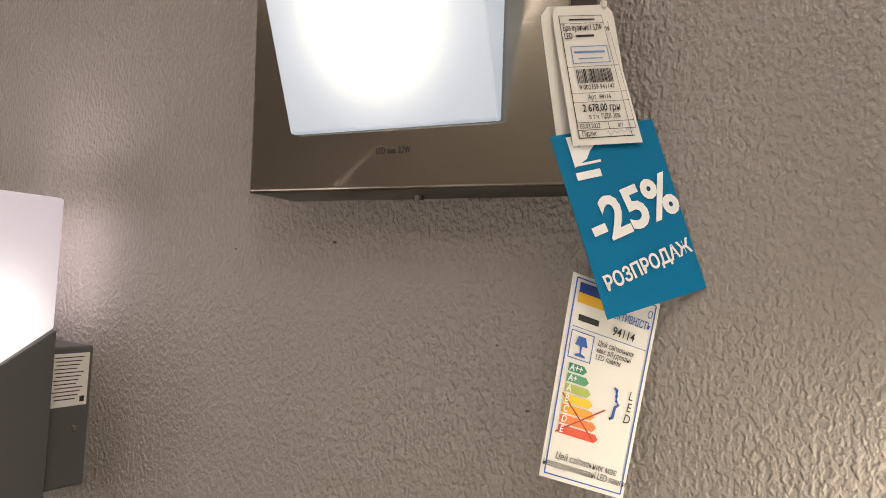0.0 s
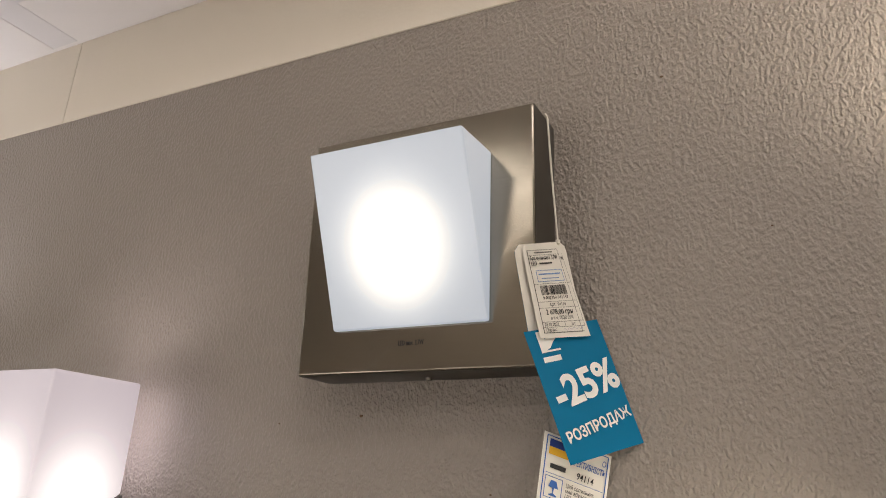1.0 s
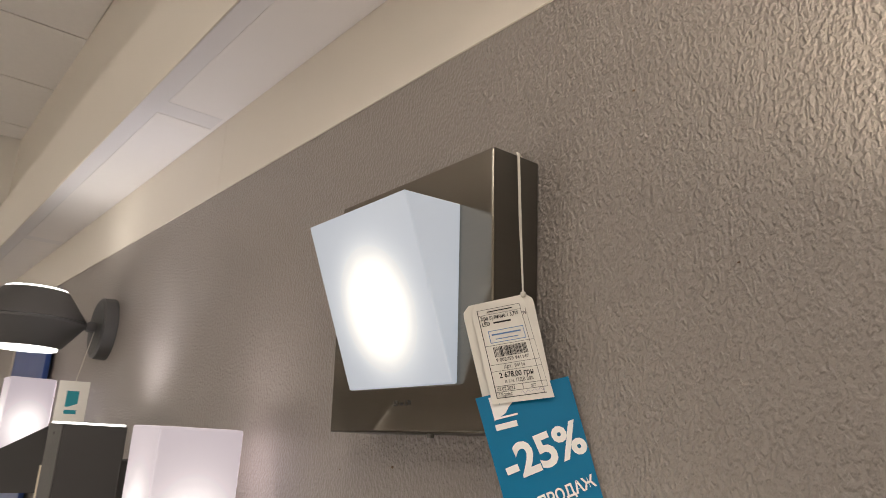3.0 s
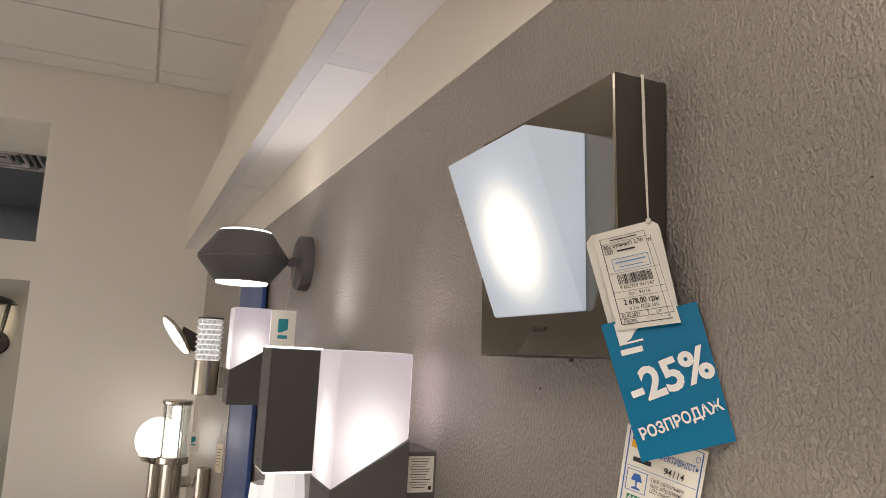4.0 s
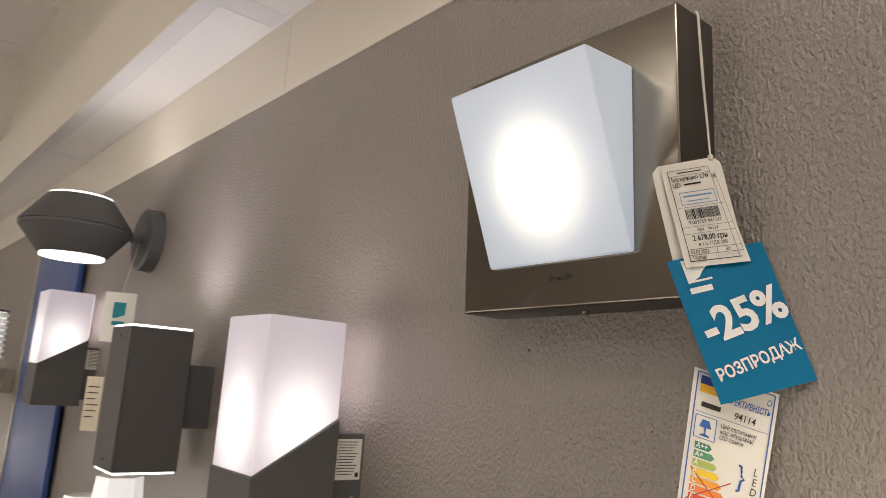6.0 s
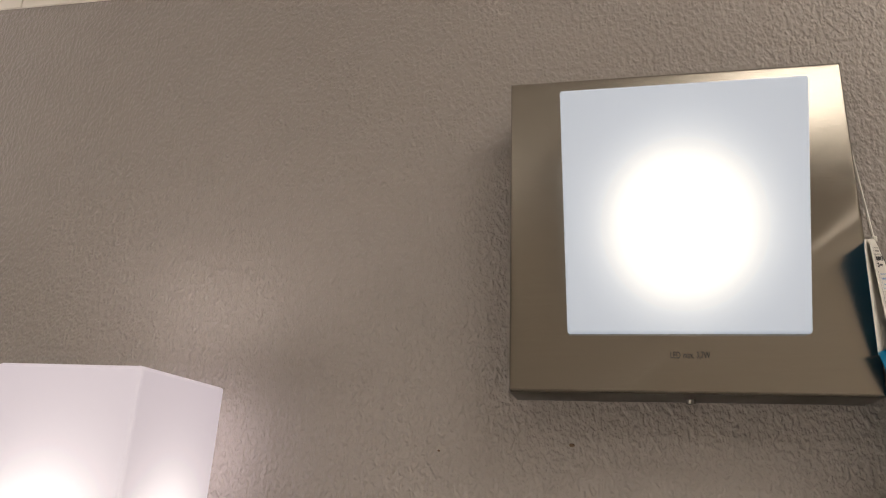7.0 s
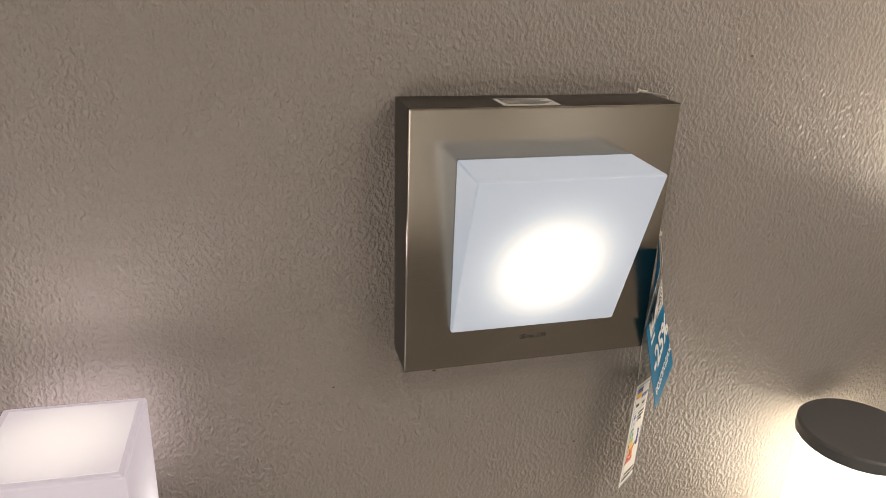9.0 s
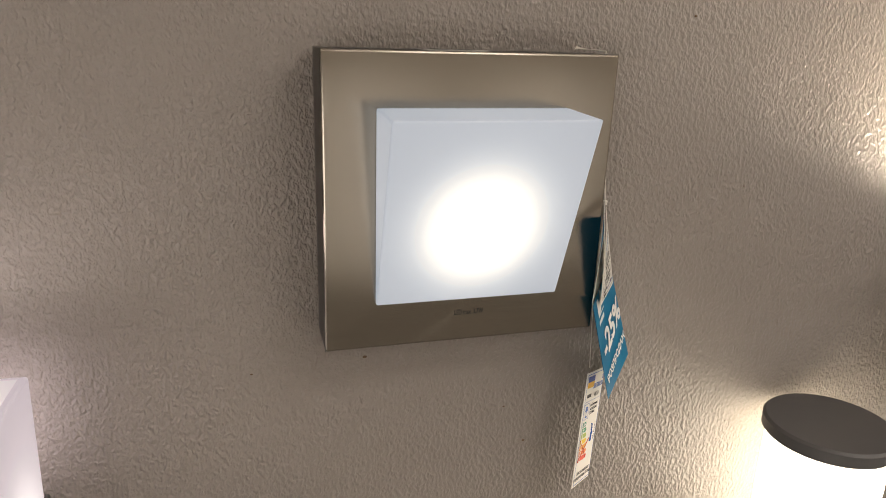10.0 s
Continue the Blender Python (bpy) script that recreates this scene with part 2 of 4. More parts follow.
HEX_FACES = [(0, 1, 2, 3), (7, 6, 5, 4), (0, 4, 5, 1), (1, 5, 6, 2), (2, 6, 7, 3), (3, 7, 4, 0)]


def lathe(profile, segments=40, m=Matrix.Identity(4), close=False):
    """A turned shape about z, from (radius, height) pairs."""
    bm = bmesh.new()
    rings = []
    for r, z in profile:
        if r < 1e-6:
            rings.append([bm.verts.new(m @ Vector((0, 0, z)))])
        else:
            rings.append([bm.verts.new(m @ Vector((r * math.cos(a), r * math.sin(a), z)))
                          for a in (2 * math.pi * i / segments for i in range(segments))])
    pairs = list(zip(rings, rings[1:])) + ([(rings[-1], rings[0])] if close else [])
    for a, b in pairs:
        for i in range(segments):
            j = (i + 1) % segments
            loop = [a[i % len(a)], a[j % len(a)], b[j % len(b)], b[i % len(b)]]
            loop = list(dict.fromkeys(loop))
            if len(loop) > 2:
                bm.faces.new(loop)
    return bm


def tube(points, radius, segments=8, closed=False):
    """A round rod along points."""
    bm = bmesh.new()
    pts = [Vector(p) for p in points]
    rings = []
    n = len(pts)
    for i, p in enumerate(pts):
        a = pts[(i - 1) % n] if closed else pts[max(0, i - 1)]
        b = pts[(i + 1) % n] if closed else pts[min(n - 1, i + 1)]
        q = (b - a).to_track_quat("Z", "Y")
        rings.append([bm.verts.new(p + q @ Vector((radius * math.cos(t), radius * math.sin(t), 0)))
                      for t in (2 * math.pi * k / segments for k in range(segments))])
    for i in range(n if closed else n - 1):
        a, b = rings[i], rings[(i + 1) % n]
        for k in range(segments):
            bm.faces.new((a[k], a[(k + 1) % segments], b[(k + 1) % segments], b[k]))
    if not closed:
        bm.faces.new(rings[0])
        bm.faces.new(rings[-1])
    return bm


def lettering(text, size, m, mat, parent, bold=0.0, align="LEFT", squeeze=1.0, depth=0.00005):
    curve = bpy.data.curves.new("lettering", "FONT")
    curve.body, curve.size, curve.align_x, curve.align_y = text, size, align, "CENTER"
    curve.offset, curve.extrude, curve.resolution_u = bold, depth, 3
    curve.materials.append(mat)
    ob = new("lettering", curve)
    ob.parent = parent
    ob.matrix_local = m @ Matrix.Diagonal((squeeze, 1, 1, 1))
    return ob


# ---- the shell of the shop ----
def setting(name, bm, mat, label, category, smooth=False):
    return tagged(part(name, bm, mat, None, label, smooth), category=category, kind="structure")


setting("floor", boxed(-7.6, NEAR_X + 0.1, BACK_Y - 0.1, 0.1, -0.1, 0.0), FLOOR, "plain pale shop floor under the lamp display", "floor")
TURN = pose(0, 0, 0, 0, 0, 0.7)     # the display wall runs a touch askew to the lamp's own axes


def along(name, bm, mat, label, category):
    ob = setting(name, bm, mat, label, category)
    ob.matrix_world = TURN
    return ob


along("wall_display", boxed(END_X - 0.02, NEAR_X, 0.0, 0.12, 0.0, WALL_TOP), GREY_WALL, "grey wall with coarse stippled paint behind the lamps", "wall")
JOINTS = [END_X - 0.02, -3.08, -1.86, -0.645, 0.576, 1.794, NEAR_X]
for a, b in zip(JOINTS, JOINTS[1:]):
    along("trim_band", boxed(a + 0.0006, b - 0.0006, -0.002, 0.12, WALL_TOP, SOFFIT + 0.012, bevel=0.0006, segments=1), CREAM,
          "cream painted board above the grey wall", "trim")
    along("soffit_panel", boxed(a + 0.0012, b - 0.056, -0.108, -0.010, SOFFIT + 0.0015, SOFFIT + 0.02, bevel=0.0008, segments=1), SOFFIT_WHITE,
          "white soffit board under the beam", "trim")
    along("soffit_seam", boxed(b - 0.0555, b - 0.0004, -0.108, -0.010, SOFFIT + 0.0022, SOFFIT + 0.02, bevel=0.0005, segments=1), SEAM_WHITE,
          "smooth filled seam between two soffit boards", "trim")
along("soffit_edge", boxed(END_X - 0.02, NEAR_X, -0.1405, -0.1085, SOFFIT + 0.0008, SOFFIT + 0.02), SEAM_WHITE, "smooth filled strip along the soffit's outer edge", "trim")
along("soffit_backing", boxed(END_X - 0.02, NEAR_X, -0.1405, -0.002, SOFFIT + 0.0205, SOFFIT + 0.06), SOFFIT_WHITE, "white backing above the soffit joints", "trim")
along("soffit_bead", boxed(END_X - 0.02, NEAR_X, -0.0095, -0.0025, SOFFIT + 0.004, SOFFIT + 0.02), SOFFIT_WHITE, "white bead between wall and soffit", "trim")
along("beam", boxed(END_X - 0.02, NEAR_X, -0.144, -0.141, SOFFIT, 2.30, bevel=0.001), CREAM, "cream boxed beam along the top of the wall", "beam")
along("beam_top", boxed(END_X - 0.02, NEAR_X, -0.1408, 0.12, 2.278, 2.298), CREAM, "cream top of the boxed beam", "beam")
along("wall_upper", boxed(END_X - 0.02, NEAR_X, 0.03, 0.12, 2.30, CEIL), CREAM, "cream wall above the beam", "wall")
setting("wall_end", boxed(END_X - 0.35, END_X, -0.955, 0.12, 0.0, CEIL), WHITE_WALL, "white painted pier at the end of the display wall", "wall")
setting("wall_header", boxed(-4.75, END_X - 0.015, BACK_Y, -0.956, 2.74, CEIL), WHITE_WALL, "white painted header over the opening", "wall")
setting("wall_pier_deep", boxed(-4.82, END_X - 0.351, -0.94, 0.12, 0.0, CEIL), WHITE_WALL, "white painted side of the next bay", "wall")
setting("wall_back", boxed(-7.6, NEAR_X, BACK_Y - 0.1, BACK_Y, 0.0, CEIL), SHOP_GREY, "grey wall on the far side of the shop", "wall")
setting("wall_near", boxed(NEAR_X, NEAR_X + 0.1, BACK_Y, 0.0, 0.0, CEIL), WHITE_WALL, "white wall closing the shop", "wall")
setting("wall_niche", boxed(-4.92, -4.82, BACK_Y, 0.12, 0.0, 1.91), NICHE_PAINT, "grey display wall of the next bay with lanterns", "wall")
setting("niche_band", boxed(-4.92, -4.80, BACK_Y, 0.12, 1.9105, 2.17), WHITE_WALL, "white band above the lantern wall", "trim")
setting("wall_beyond", boxed(-7.6, -7.5, BACK_Y, 0.12, 0.0, 3.0), DARK_CEILING, "dark wall beyond the next bay", "wall")
setting("wall_beyond_side", boxed(-7.6, -4.82, 0.02, 0.12, 0.0, 3.0), DARK_CEILING, "dark side wall beyond the next bay", "wall")
setting("ceiling_next_bay", boxed(-7.6, -4.751, BACK_Y, 0.12, 2.80, 2.9), DARK_CEILING, "dark grey ceiling of the next bay", "ceiling")
bm = bmesh.new()
box(bm, END_X, NEAR_X, BACK_Y, 0.12, CEIL, CEIL + 0.05)
for i in range(-2, 11):
    for j in range(3):
        x0, y0 = max(END_X + 0.012, -3.02 + i * 0.6), -0.436 - (j + 1) * 1.2
        x1 = min(NEAR_X, -3.02 + i * 0.6 + 0.59)
        if x1 - x0 > 0.05:
            box(bm, x0, x1, max(BACK_Y, y0), y0 + 1.19, CEIL - 0.014, CEIL - 0.001)
for i in range(-2, 11):
    x0, x1 = max(END_X + 0.012, -3.02 + i * 0.6), min(NEAR_X, -3.02 + i * 0.6 + 0.59)
    if x1 - x0 > 0.05:
        box(bm, x0, x1, -0.428, 0.0, CEIL - 0.006, CEIL - 0.001)
setting("ceiling", bm, CEILING_TILE, "pale square ceiling tiles", "ceiling")
# the panel at x -6.3 is an added body for the next bay's fill
for px, py, pz in [(a, b, CEIL) for a, b in PANELS] + [(-6.3, -2.6, 2.80)]:
    t = thing("ceiling_light", pose(px, py, pz - 0.015 if pz == CEIL else pz), "unseen square white ceiling light panel", "ceiling light", "ceiling lights")
    bm = boxed(-0.3, 0.3, -0.3, -0.285, -0.02, 0.0)
    box(bm, -0.3, 0.3, 0.285, 0.3, -0.02, 0.0)
    box(bm, -0.3, -0.285, -0.285, 0.285, -0.02, 0.0)
    box(bm, 0.285, 0.3, -0.285, 0.285, -0.02, 0.0)
    part("frame", bm, WHITE_METAL, t)
    part("diffuser", boxed(-0.285, 0.285, -0.285, 0.285, -0.008, -0.002), GLOW_NEUTRAL, t)


# bodies of the added fill panels, never in view
for px, pz, hw, hh, watts in FILL_PANELS:
    t = thing("fill_panel", pose(px, BACK_Y, pz), "unseen fill light panel added on the far wall", "light panel", "display panels")
    part("frame", boxed(-hw - 0.03, hw + 0.03, 0.0, 0.03, -hh - 0.03, hh + 0.03, 0.003), WHITE_METAL, t)
    part("diffuser", boxed(-hw, hw, 0.0305, 0.036, -hh, hh), GLOW_PANE, t)


# ---- the square wall lamp ----
def square_lamp():
    lamp = thing("wall_lamp", pose(0, 0, 1.7, 0, -0.888, 0), "square brushed steel wall lamp with a lit opal wedge shade", "wall lamp")
    h = 0.115
    corners = [(-h, -0.0515, -h), (h, -0.046, -h), (h, -0.053, h), (-h, -0.0575, h)]
    back = [(x, -0.0005, z) for x, y, z in corners]
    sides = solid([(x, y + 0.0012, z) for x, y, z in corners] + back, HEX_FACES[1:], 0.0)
    part("housing", sides, STEEL_SHADED, lamp, "folded steel sides, shade put into the colour")
    front = solid(corners + [(x, y + 0.004, z) for x, y, z in corners], HEX_FACES, 0.0018, 3)
    part("front_plate", front, STEEL, lamp, "brushed steel front plate")
    w = 0.0757
    yb = lambda x, z: -0.0525 + 0.02 * x - 0.0265 * z
    b, t = -0.077, 0.0745
    quad = [(-w, yb(-w, b) - 0.005, b), (w, yb(w, b) - 0.005, b), (w, -0.1125, t - 0.0025), (-w, -0.1155, t - 0.0025)]
    rear = [(-w, yb(-w, b), b), (w, yb(w, b), b), (w, yb(w, t), t), (-w, yb(-w, t), t)]
    part("shade", solid(quad + rear, HEX_FACES, 0.0016, 2), OPAL_COOL, lamp, "lit white opal wedge shade")
    mark = pose(-0.0105, -0.0500, -0.0905, 91.6, 0, 1.4)
    lettering("LED max. 3,7W", 0.0062, mark, INK, lamp, squeeze=0.62)
    note = part("sticker", boxed(-0.038, 0.009, -0.052, -0.021, 0.1151, 0.1155), PAPER, lamp, "white printed sticker on the top edge")
    bm = bmesh.new()
    for i in range(6):
        box(bm, -0.035 + 0.001 * (i % 2), 0.006 - 0.004 * (i % 3), -0.0265 - i * 0.0042, -0.025 - i * 0.0042, 0.1156, 0.1157)
    part("print", bm, INK, note, "rows of tiny print")
    part("screw", lathe([(0.0, -0.1185), (0.003, -0.118), (0.0034, -0.1155), (0.0034, -0.114)], 12, pose(0.004, -0.018, 0)), STEEL_SHADED, lamp)
    return lamp


square_lamp()


# ---- two column lamps: opal top cut at a slant over an anthracite foot ----
def column_lamp(x, z_top, label):
    lamp = thing("column_lamp", pose(x, 0, z_top - 0.265), label, "wall lamp", "column lamps")
    hw, y0, y1, top, low, high = 0.052, -0.148, -0.048, 0.265, 0.093, 0.155
    e = 0.0015
    shade = solid([(-hw, y0, low), (hw, y0, low), (hw, y0, top), (-hw, y0, top),
                   (-hw, y1, high), (hw, y1, high), (hw, y1, top), (-hw, y1, top)], HEX_FACES, 0.0022, 2)
    bmesh.ops.translate(shade, vec=(0, 0, -top), verts=shade.verts)
    s = part("shade", shade, OPAL_PINK, lamp, "lit white opal shade")
    s.location = (0, 0, top)
    # extra sheet, brighter than the shade, added out of sight for glow on the wall
    part("back_fill", boxed(-hw + 0.004, hw - 0.004, y1 + 0.0004, y1 + 0.0009, high + 0.006, top - 0.004), BACK_FILL, lamp, "hidden glowing sheet added behind the shade to light the wall")
    foot = solid([(-hw - e, y0 - e, 0), (hw + e, y0 - e, 0), (hw + e, y0 - e, low - 0.0005), (-hw - e, y0 - e, low - 0.0005),
                  (-hw - e, y1 + e, 0), (hw + e, y1 + e, 0), (hw + e, y1 + e, high - 0.0005), (-hw - e, y1 + e, high - 0.0005)], HEX_FACES, 0.0012, 2)
    part("body", foot, ANTHRACITE, lamp)
    part("lid", boxed(-0.046, 0.046, y0 + 0.006, y1 - 0.006, top - 0.001, top + 0.0004), OPAL_LID, lamp, "brighter top of the shade")
    part("mount", boxed(-hw + 0.009, hw - 0.009, y1 + e, 0.0, 0.015, 0.138, 0.002), ANTHRACITE, lamp)
    st = part("sticker", boxed(hw - 0.0089, hw - 0.0085, -0.044, -0.007, 0.086, 0.132), PAPER, lamp, "white rating sticker")
    bm = bmesh.new()
    for i in range(12):
        box(bm, hw - 0.0084, hw - 0.0083, -0.040 + 0.001 * (i % 3), -0.012 - 0.0022 * (i % 4), 0.1282 - i * 0.0033, 0.1291 - i * 0.0033)
    box(bm, hw - 0.0084, hw - 0.0083, -0.014, -0.0095, 0.089, 0.094)
    part("print", bm, INK, st, "rows of tiny print")
    part("screw", lathe([(0.0, 0.0015), (0.0025, 0.0014), (0.0033, 0.0)], 14, Matrix.Translation((hw - 0.009, -0.016, 0.066)) @ pose(0, 0, 0, 0, 90, 0)), STEEL_TUBE, lamp)
    part("badge", boxed(-0.016, -0.004, y0 - e - 0.0003, y0 - e + 0.0002, 0.055, 0.061), BLACK, lamp)
    return lamp


column_lamp(-0.375, 1.580, "anthracite column wall lamp with slanted lit opal top")
spot_lamp("column_lamp_up", pose(-0.375, -0.098, 1.584, 180, 0, 0), 0.5, (1.0, 0.88, 0.90), 170, 0.6, 0.03)
column_lamp(-1.52, 1.679, "smaller looking anthracite column lamp beside the hanging card")


# ---- lamps further along the display wall ----
def wall_at(x):
    """y of the display wall's face at x."""
    return x * math.tan(radians(0.7))


def cone_lamp(x, y, z):
    lamp = thing("cone_lamp", pose(x, wall_at(x), z), "dark grey double cone wall lamp shining up and down", "wall lamp")
    yc = y - wall_at(x)
    at = Matrix.Translation((0, yc, 0))
    part("cone_top", lathe([(0.062, 0.060), (0.0645, 0.061), (0.106, 0.004), (0.1065, 0.0005), (0.1, 0.0), (0.060, 0.052)], 56, at), ANTHRACITE, lamp, smooth=True)
    part("cone_bottom", lathe([(0.060, -0.052), (0.1, -0.0006), (0.1065, -0.001), (0.106, -0.006), (0.0645, -0.058), (0.062, -0.0575)], 56, at), ANTHRACITE, lamp, smooth=True)
    part("lens_top", lathe([(0.0, 0.055), (0.059, 0.055), (0.0605, 0.0605), (0.0600, 0.0655), (0.057, 0.0665), (0.0, 0.0665)], 48, at), GLOW_NEUTRAL, lamp, "lit upper lens")
    part("lens_bottom", lathe([(0.0, -0.053), (0.059, -0.053), (0.0605, -0.058), (0.0600, -0.063), (0.057, -0.064), (0.0, -0.064)], 48, at), GLOW_NEUTRAL, lamp, "lit lower lens")
    side = pose(0, 0, 0, 90, 0, 0)
    part("mount", lathe([(0.0, 0.030), (0.06, 0.030), (0.067, 0.026), (0.0685, 0.0), (0.0, 0.0)], 48, side), ANTHRACITE, lamp, smooth=True)
    part("arm", tube([(0, -0.028, 0.0), (0, yc + 0.1, 0.0)], 0.008, 14), ANTHRACITE, lamp)
    part("joint", lathe([(0.0, 0.014), (0.011, 0.013), (0.012, 0.0), (0.011, -0.013), (0.0, -0.014)], 20, Matrix.Translation((0, -0.04, 0)) @ pose(0, 0, 0, 0, 90, 0)), ANTHRACITE, lamp)
    return lamp


cone_lamp(-1.19, -0.171, 1.784)
spot_lamp("cone_lamp_up", pose(-1.19, -0.171, 1.85, 180, 0, 0), 2.4, (1, 0.95, 0.9), 155, 0.8, 0.04)
spot_lamp("cone_lamp_down", pose(-1.19, -0.171, 1.722), 1.6, (1, 0.95, 0.9), 110, 0.9, 0.04)


def up_down_lamp(x, z0, z1, label):
    y = wall_at(x)
    lamp = thing("up_down_lamp", pose(x, y, z0), label, "wall lamp", "up and down lamps")
    h = z1 - z0
    outer, inner = 0.05, 0.0455
    bm = bmesh.new()
    box(bm, -outer, outer, -0.148, -0.1445, 0.003, h - 0.003, 0.001, 1)
    box(bm, -outer, outer, -0.0515, -0.048, 0.003, h - 0.003, 0.001, 1)
    box(bm, -outer, -inner, -0.1445, -0.0515, 0.003, h - 0.003)
    box(bm, inner, outer, -0.1445, -0.0515, 0.003, h - 0.003)
    part("body", bm, ANTHRACITE, lamp)
    part("lens_top", boxed(-inner - 0.002, inner + 0.002, -0.145, -0.0505, h - 0.0028, h + 0.001, 0.001, 1), GLOW_NEUTRAL, lamp, "lit upper glass")
    part("lens_bottom", boxed(-inner - 0.002, inner + 0.002, -0.145, -0.0505, -0.001, 0.0028, 0.001, 1), GLOW_NEUTRAL, lamp, "lit lower glass")
    part("mount", boxed(-0.035, 0.035, -0.048, 0.0, h * 0.3, h * 0.75, 0.002), ANTHRACITE, lamp)
    for dz in (0.018, h - 0.018):
        part("screw", lathe([(0.0, 0.001), (0.0022, 0.0008), (0.0026, 0.0)], 10, Matrix.Translation((0.0, -0.148, dz)) @ pose(0, 0, 0, 90, 0, 0)), BLACK, lamp)
    return lamp


up_down_lamp(-0.82, 1.352, 1.579, "anthracite box wall lamp lit at both open ends")
spot_lamp("up_down_lamp_up", pose(-0.82, -0.1, 1.586, 180, 0, 0), 4.0, (0.96, 0.93, 1.0), 160, 1.0, 0.045)
up_down_lamp(0.575, 1.455, 1.655, "anthracite box wall lamp throwing warm light over stippled wall")
spot_lamp("up_down_lamp_warm", pose(0.55, -0.052, 1.662, 180, 0, 0), 11.0, WARM, 156, 0.75, 0.025)


def cylinder_lamp(x, y, z_top, k):
    lamp = thing("cylinder_lamp", pose(x, wall_at(x), z_top - 0.26), "white opal cylinder wall lamp with a flat dark cap, lit warm", "wall lamp")
    at = Matrix.Translation((0, y - wall_at(x), 0))
    part("cap", lathe([(0.0, 0.26), (0.0585 * k, 0.26), (0.061 * k, 0.2575), (0.061 * k, 0.2465), (0.0595 * k, 0.245), (0.0, 0.245)], 64, at), ANTHRACITE, lamp, "flat dark round cap")
    sh = lathe([(0.056 * k, 0.0), (0.056 * k, -0.16), (0.0, -0.16)], 64, Matrix.Identity(4))
    s = part("shade", sh, OPAL_WARM, lamp, "lit white cylinder", smooth=True)
    s.location = (0, y - wall_at(x), 0.245)
    part("foot", lathe([(0.0, 0.0), (0.06 * k, 0.0), (0.062 * k, 0.003), (0.062 * k, 0.085), (0.0, 0.085)], 64, at), ANTHRACITE, lamp)
    part("mount", boxed(-0.03, 0.03, -0.02, 0.0, 0.01, 0.08, 0.002), ANTHRACITE, lamp)
    return lamp


cylinder_lamp(0.379, -0.066, 1.477, 1.0)
card = thing("hanging_card", pose(0.60, -0.04, 1.38), "white paper card hanging beside the cylinder lamp", "price tag", "hanging cards")
part("paper", boxed(-0.0004, 0.0004, -0.03, 0.03, -0.05, 0.05), PAPER, card)


SOFT_PANE = material("lit folded opal pane", (0.74, 0.72, 0.70), 0.35, vary=0.02, emission=(1.0, 0.96, 0.95), strength=0.6)


def faceted_lamp(x, z0, label, size=1.0):
    """A white lamp of folded panes, wider at the waist."""
    y = wall_at(x)
    lamp = thing("faceted_lamp", pose(x, y, z0), label, "wall lamp", "faceted lamps")
    k = size
    bm = lathe([(0.0, 0.0), (0.036 * k, 0.0), (0.047 * k, 0.10 * k), (0.039 * k, 0.20 * k), (0.0, 0.20 * k)], 6,
               Matrix.Translation((0, -0.05 * k, 0)) @ pose(0, 0, 0, 0, 0, 18))
    shade = part("shade", bm, WHITE_METAL, lamp, "white six sided folded shade")
    rings = [(0.036 * k, 0.0), (0.047 * k, 0.10 * k), (0.039 * k, 0.20 * k)]
    for (r0, h0), (r1, h1) in zip(rings, rings[1:]):
        for i in range(6):
            ends = [math.radians(18 + 60 * (i + j)) for j in (0, 1)]
            corner = [Vector((r * math.cos(a), r * math.sin(a) - 0.05 * k, h)) for r, h in ((r0, h0), (r1, h1)) for a in ends]
            mid = sum(corner, Vector()) / 4
            out = (corner[1] - corner[0]).cross(corner[2] - corner[0]).normalized()
            inner = [mid + (c - mid) * 0.985 for c in corner]
            pane = bmesh.new()
            low, high = ([pane.verts.new(c + out * d) for c in inner] for d in (0.0002, 0.0018))
            pane.faces.new((high[0], high[1], high[3], high[2]))
            for p, q in ((0, 1), (1, 3), (3, 2), (2, 0)):
                pane.faces.new((low[p], low[q], high[q], high[p]))
            part("pane", pane, SOFT_PANE, shade)
    part("body", boxed(-0.012 * k, 0.012 * k, -0.03 * k, -0.02, 0.05 * k, 0.11 * k, 0.003), WHITE_METAL, lamp)
    part("mount", boxed(-0.04 * k, 0.04 * k, -0.02, 0.0, 0.04 * k, 0.12 * k, 0.003), WHITE_METAL, lamp)
    return lamp


faceted_lamp(-1.03, 1.115, "white faceted six sided wall lamp, brightly lit")
faceted_lamp(-1.24, 1.06, "white faceted six sided wall lamp beside its twin", 0.95)


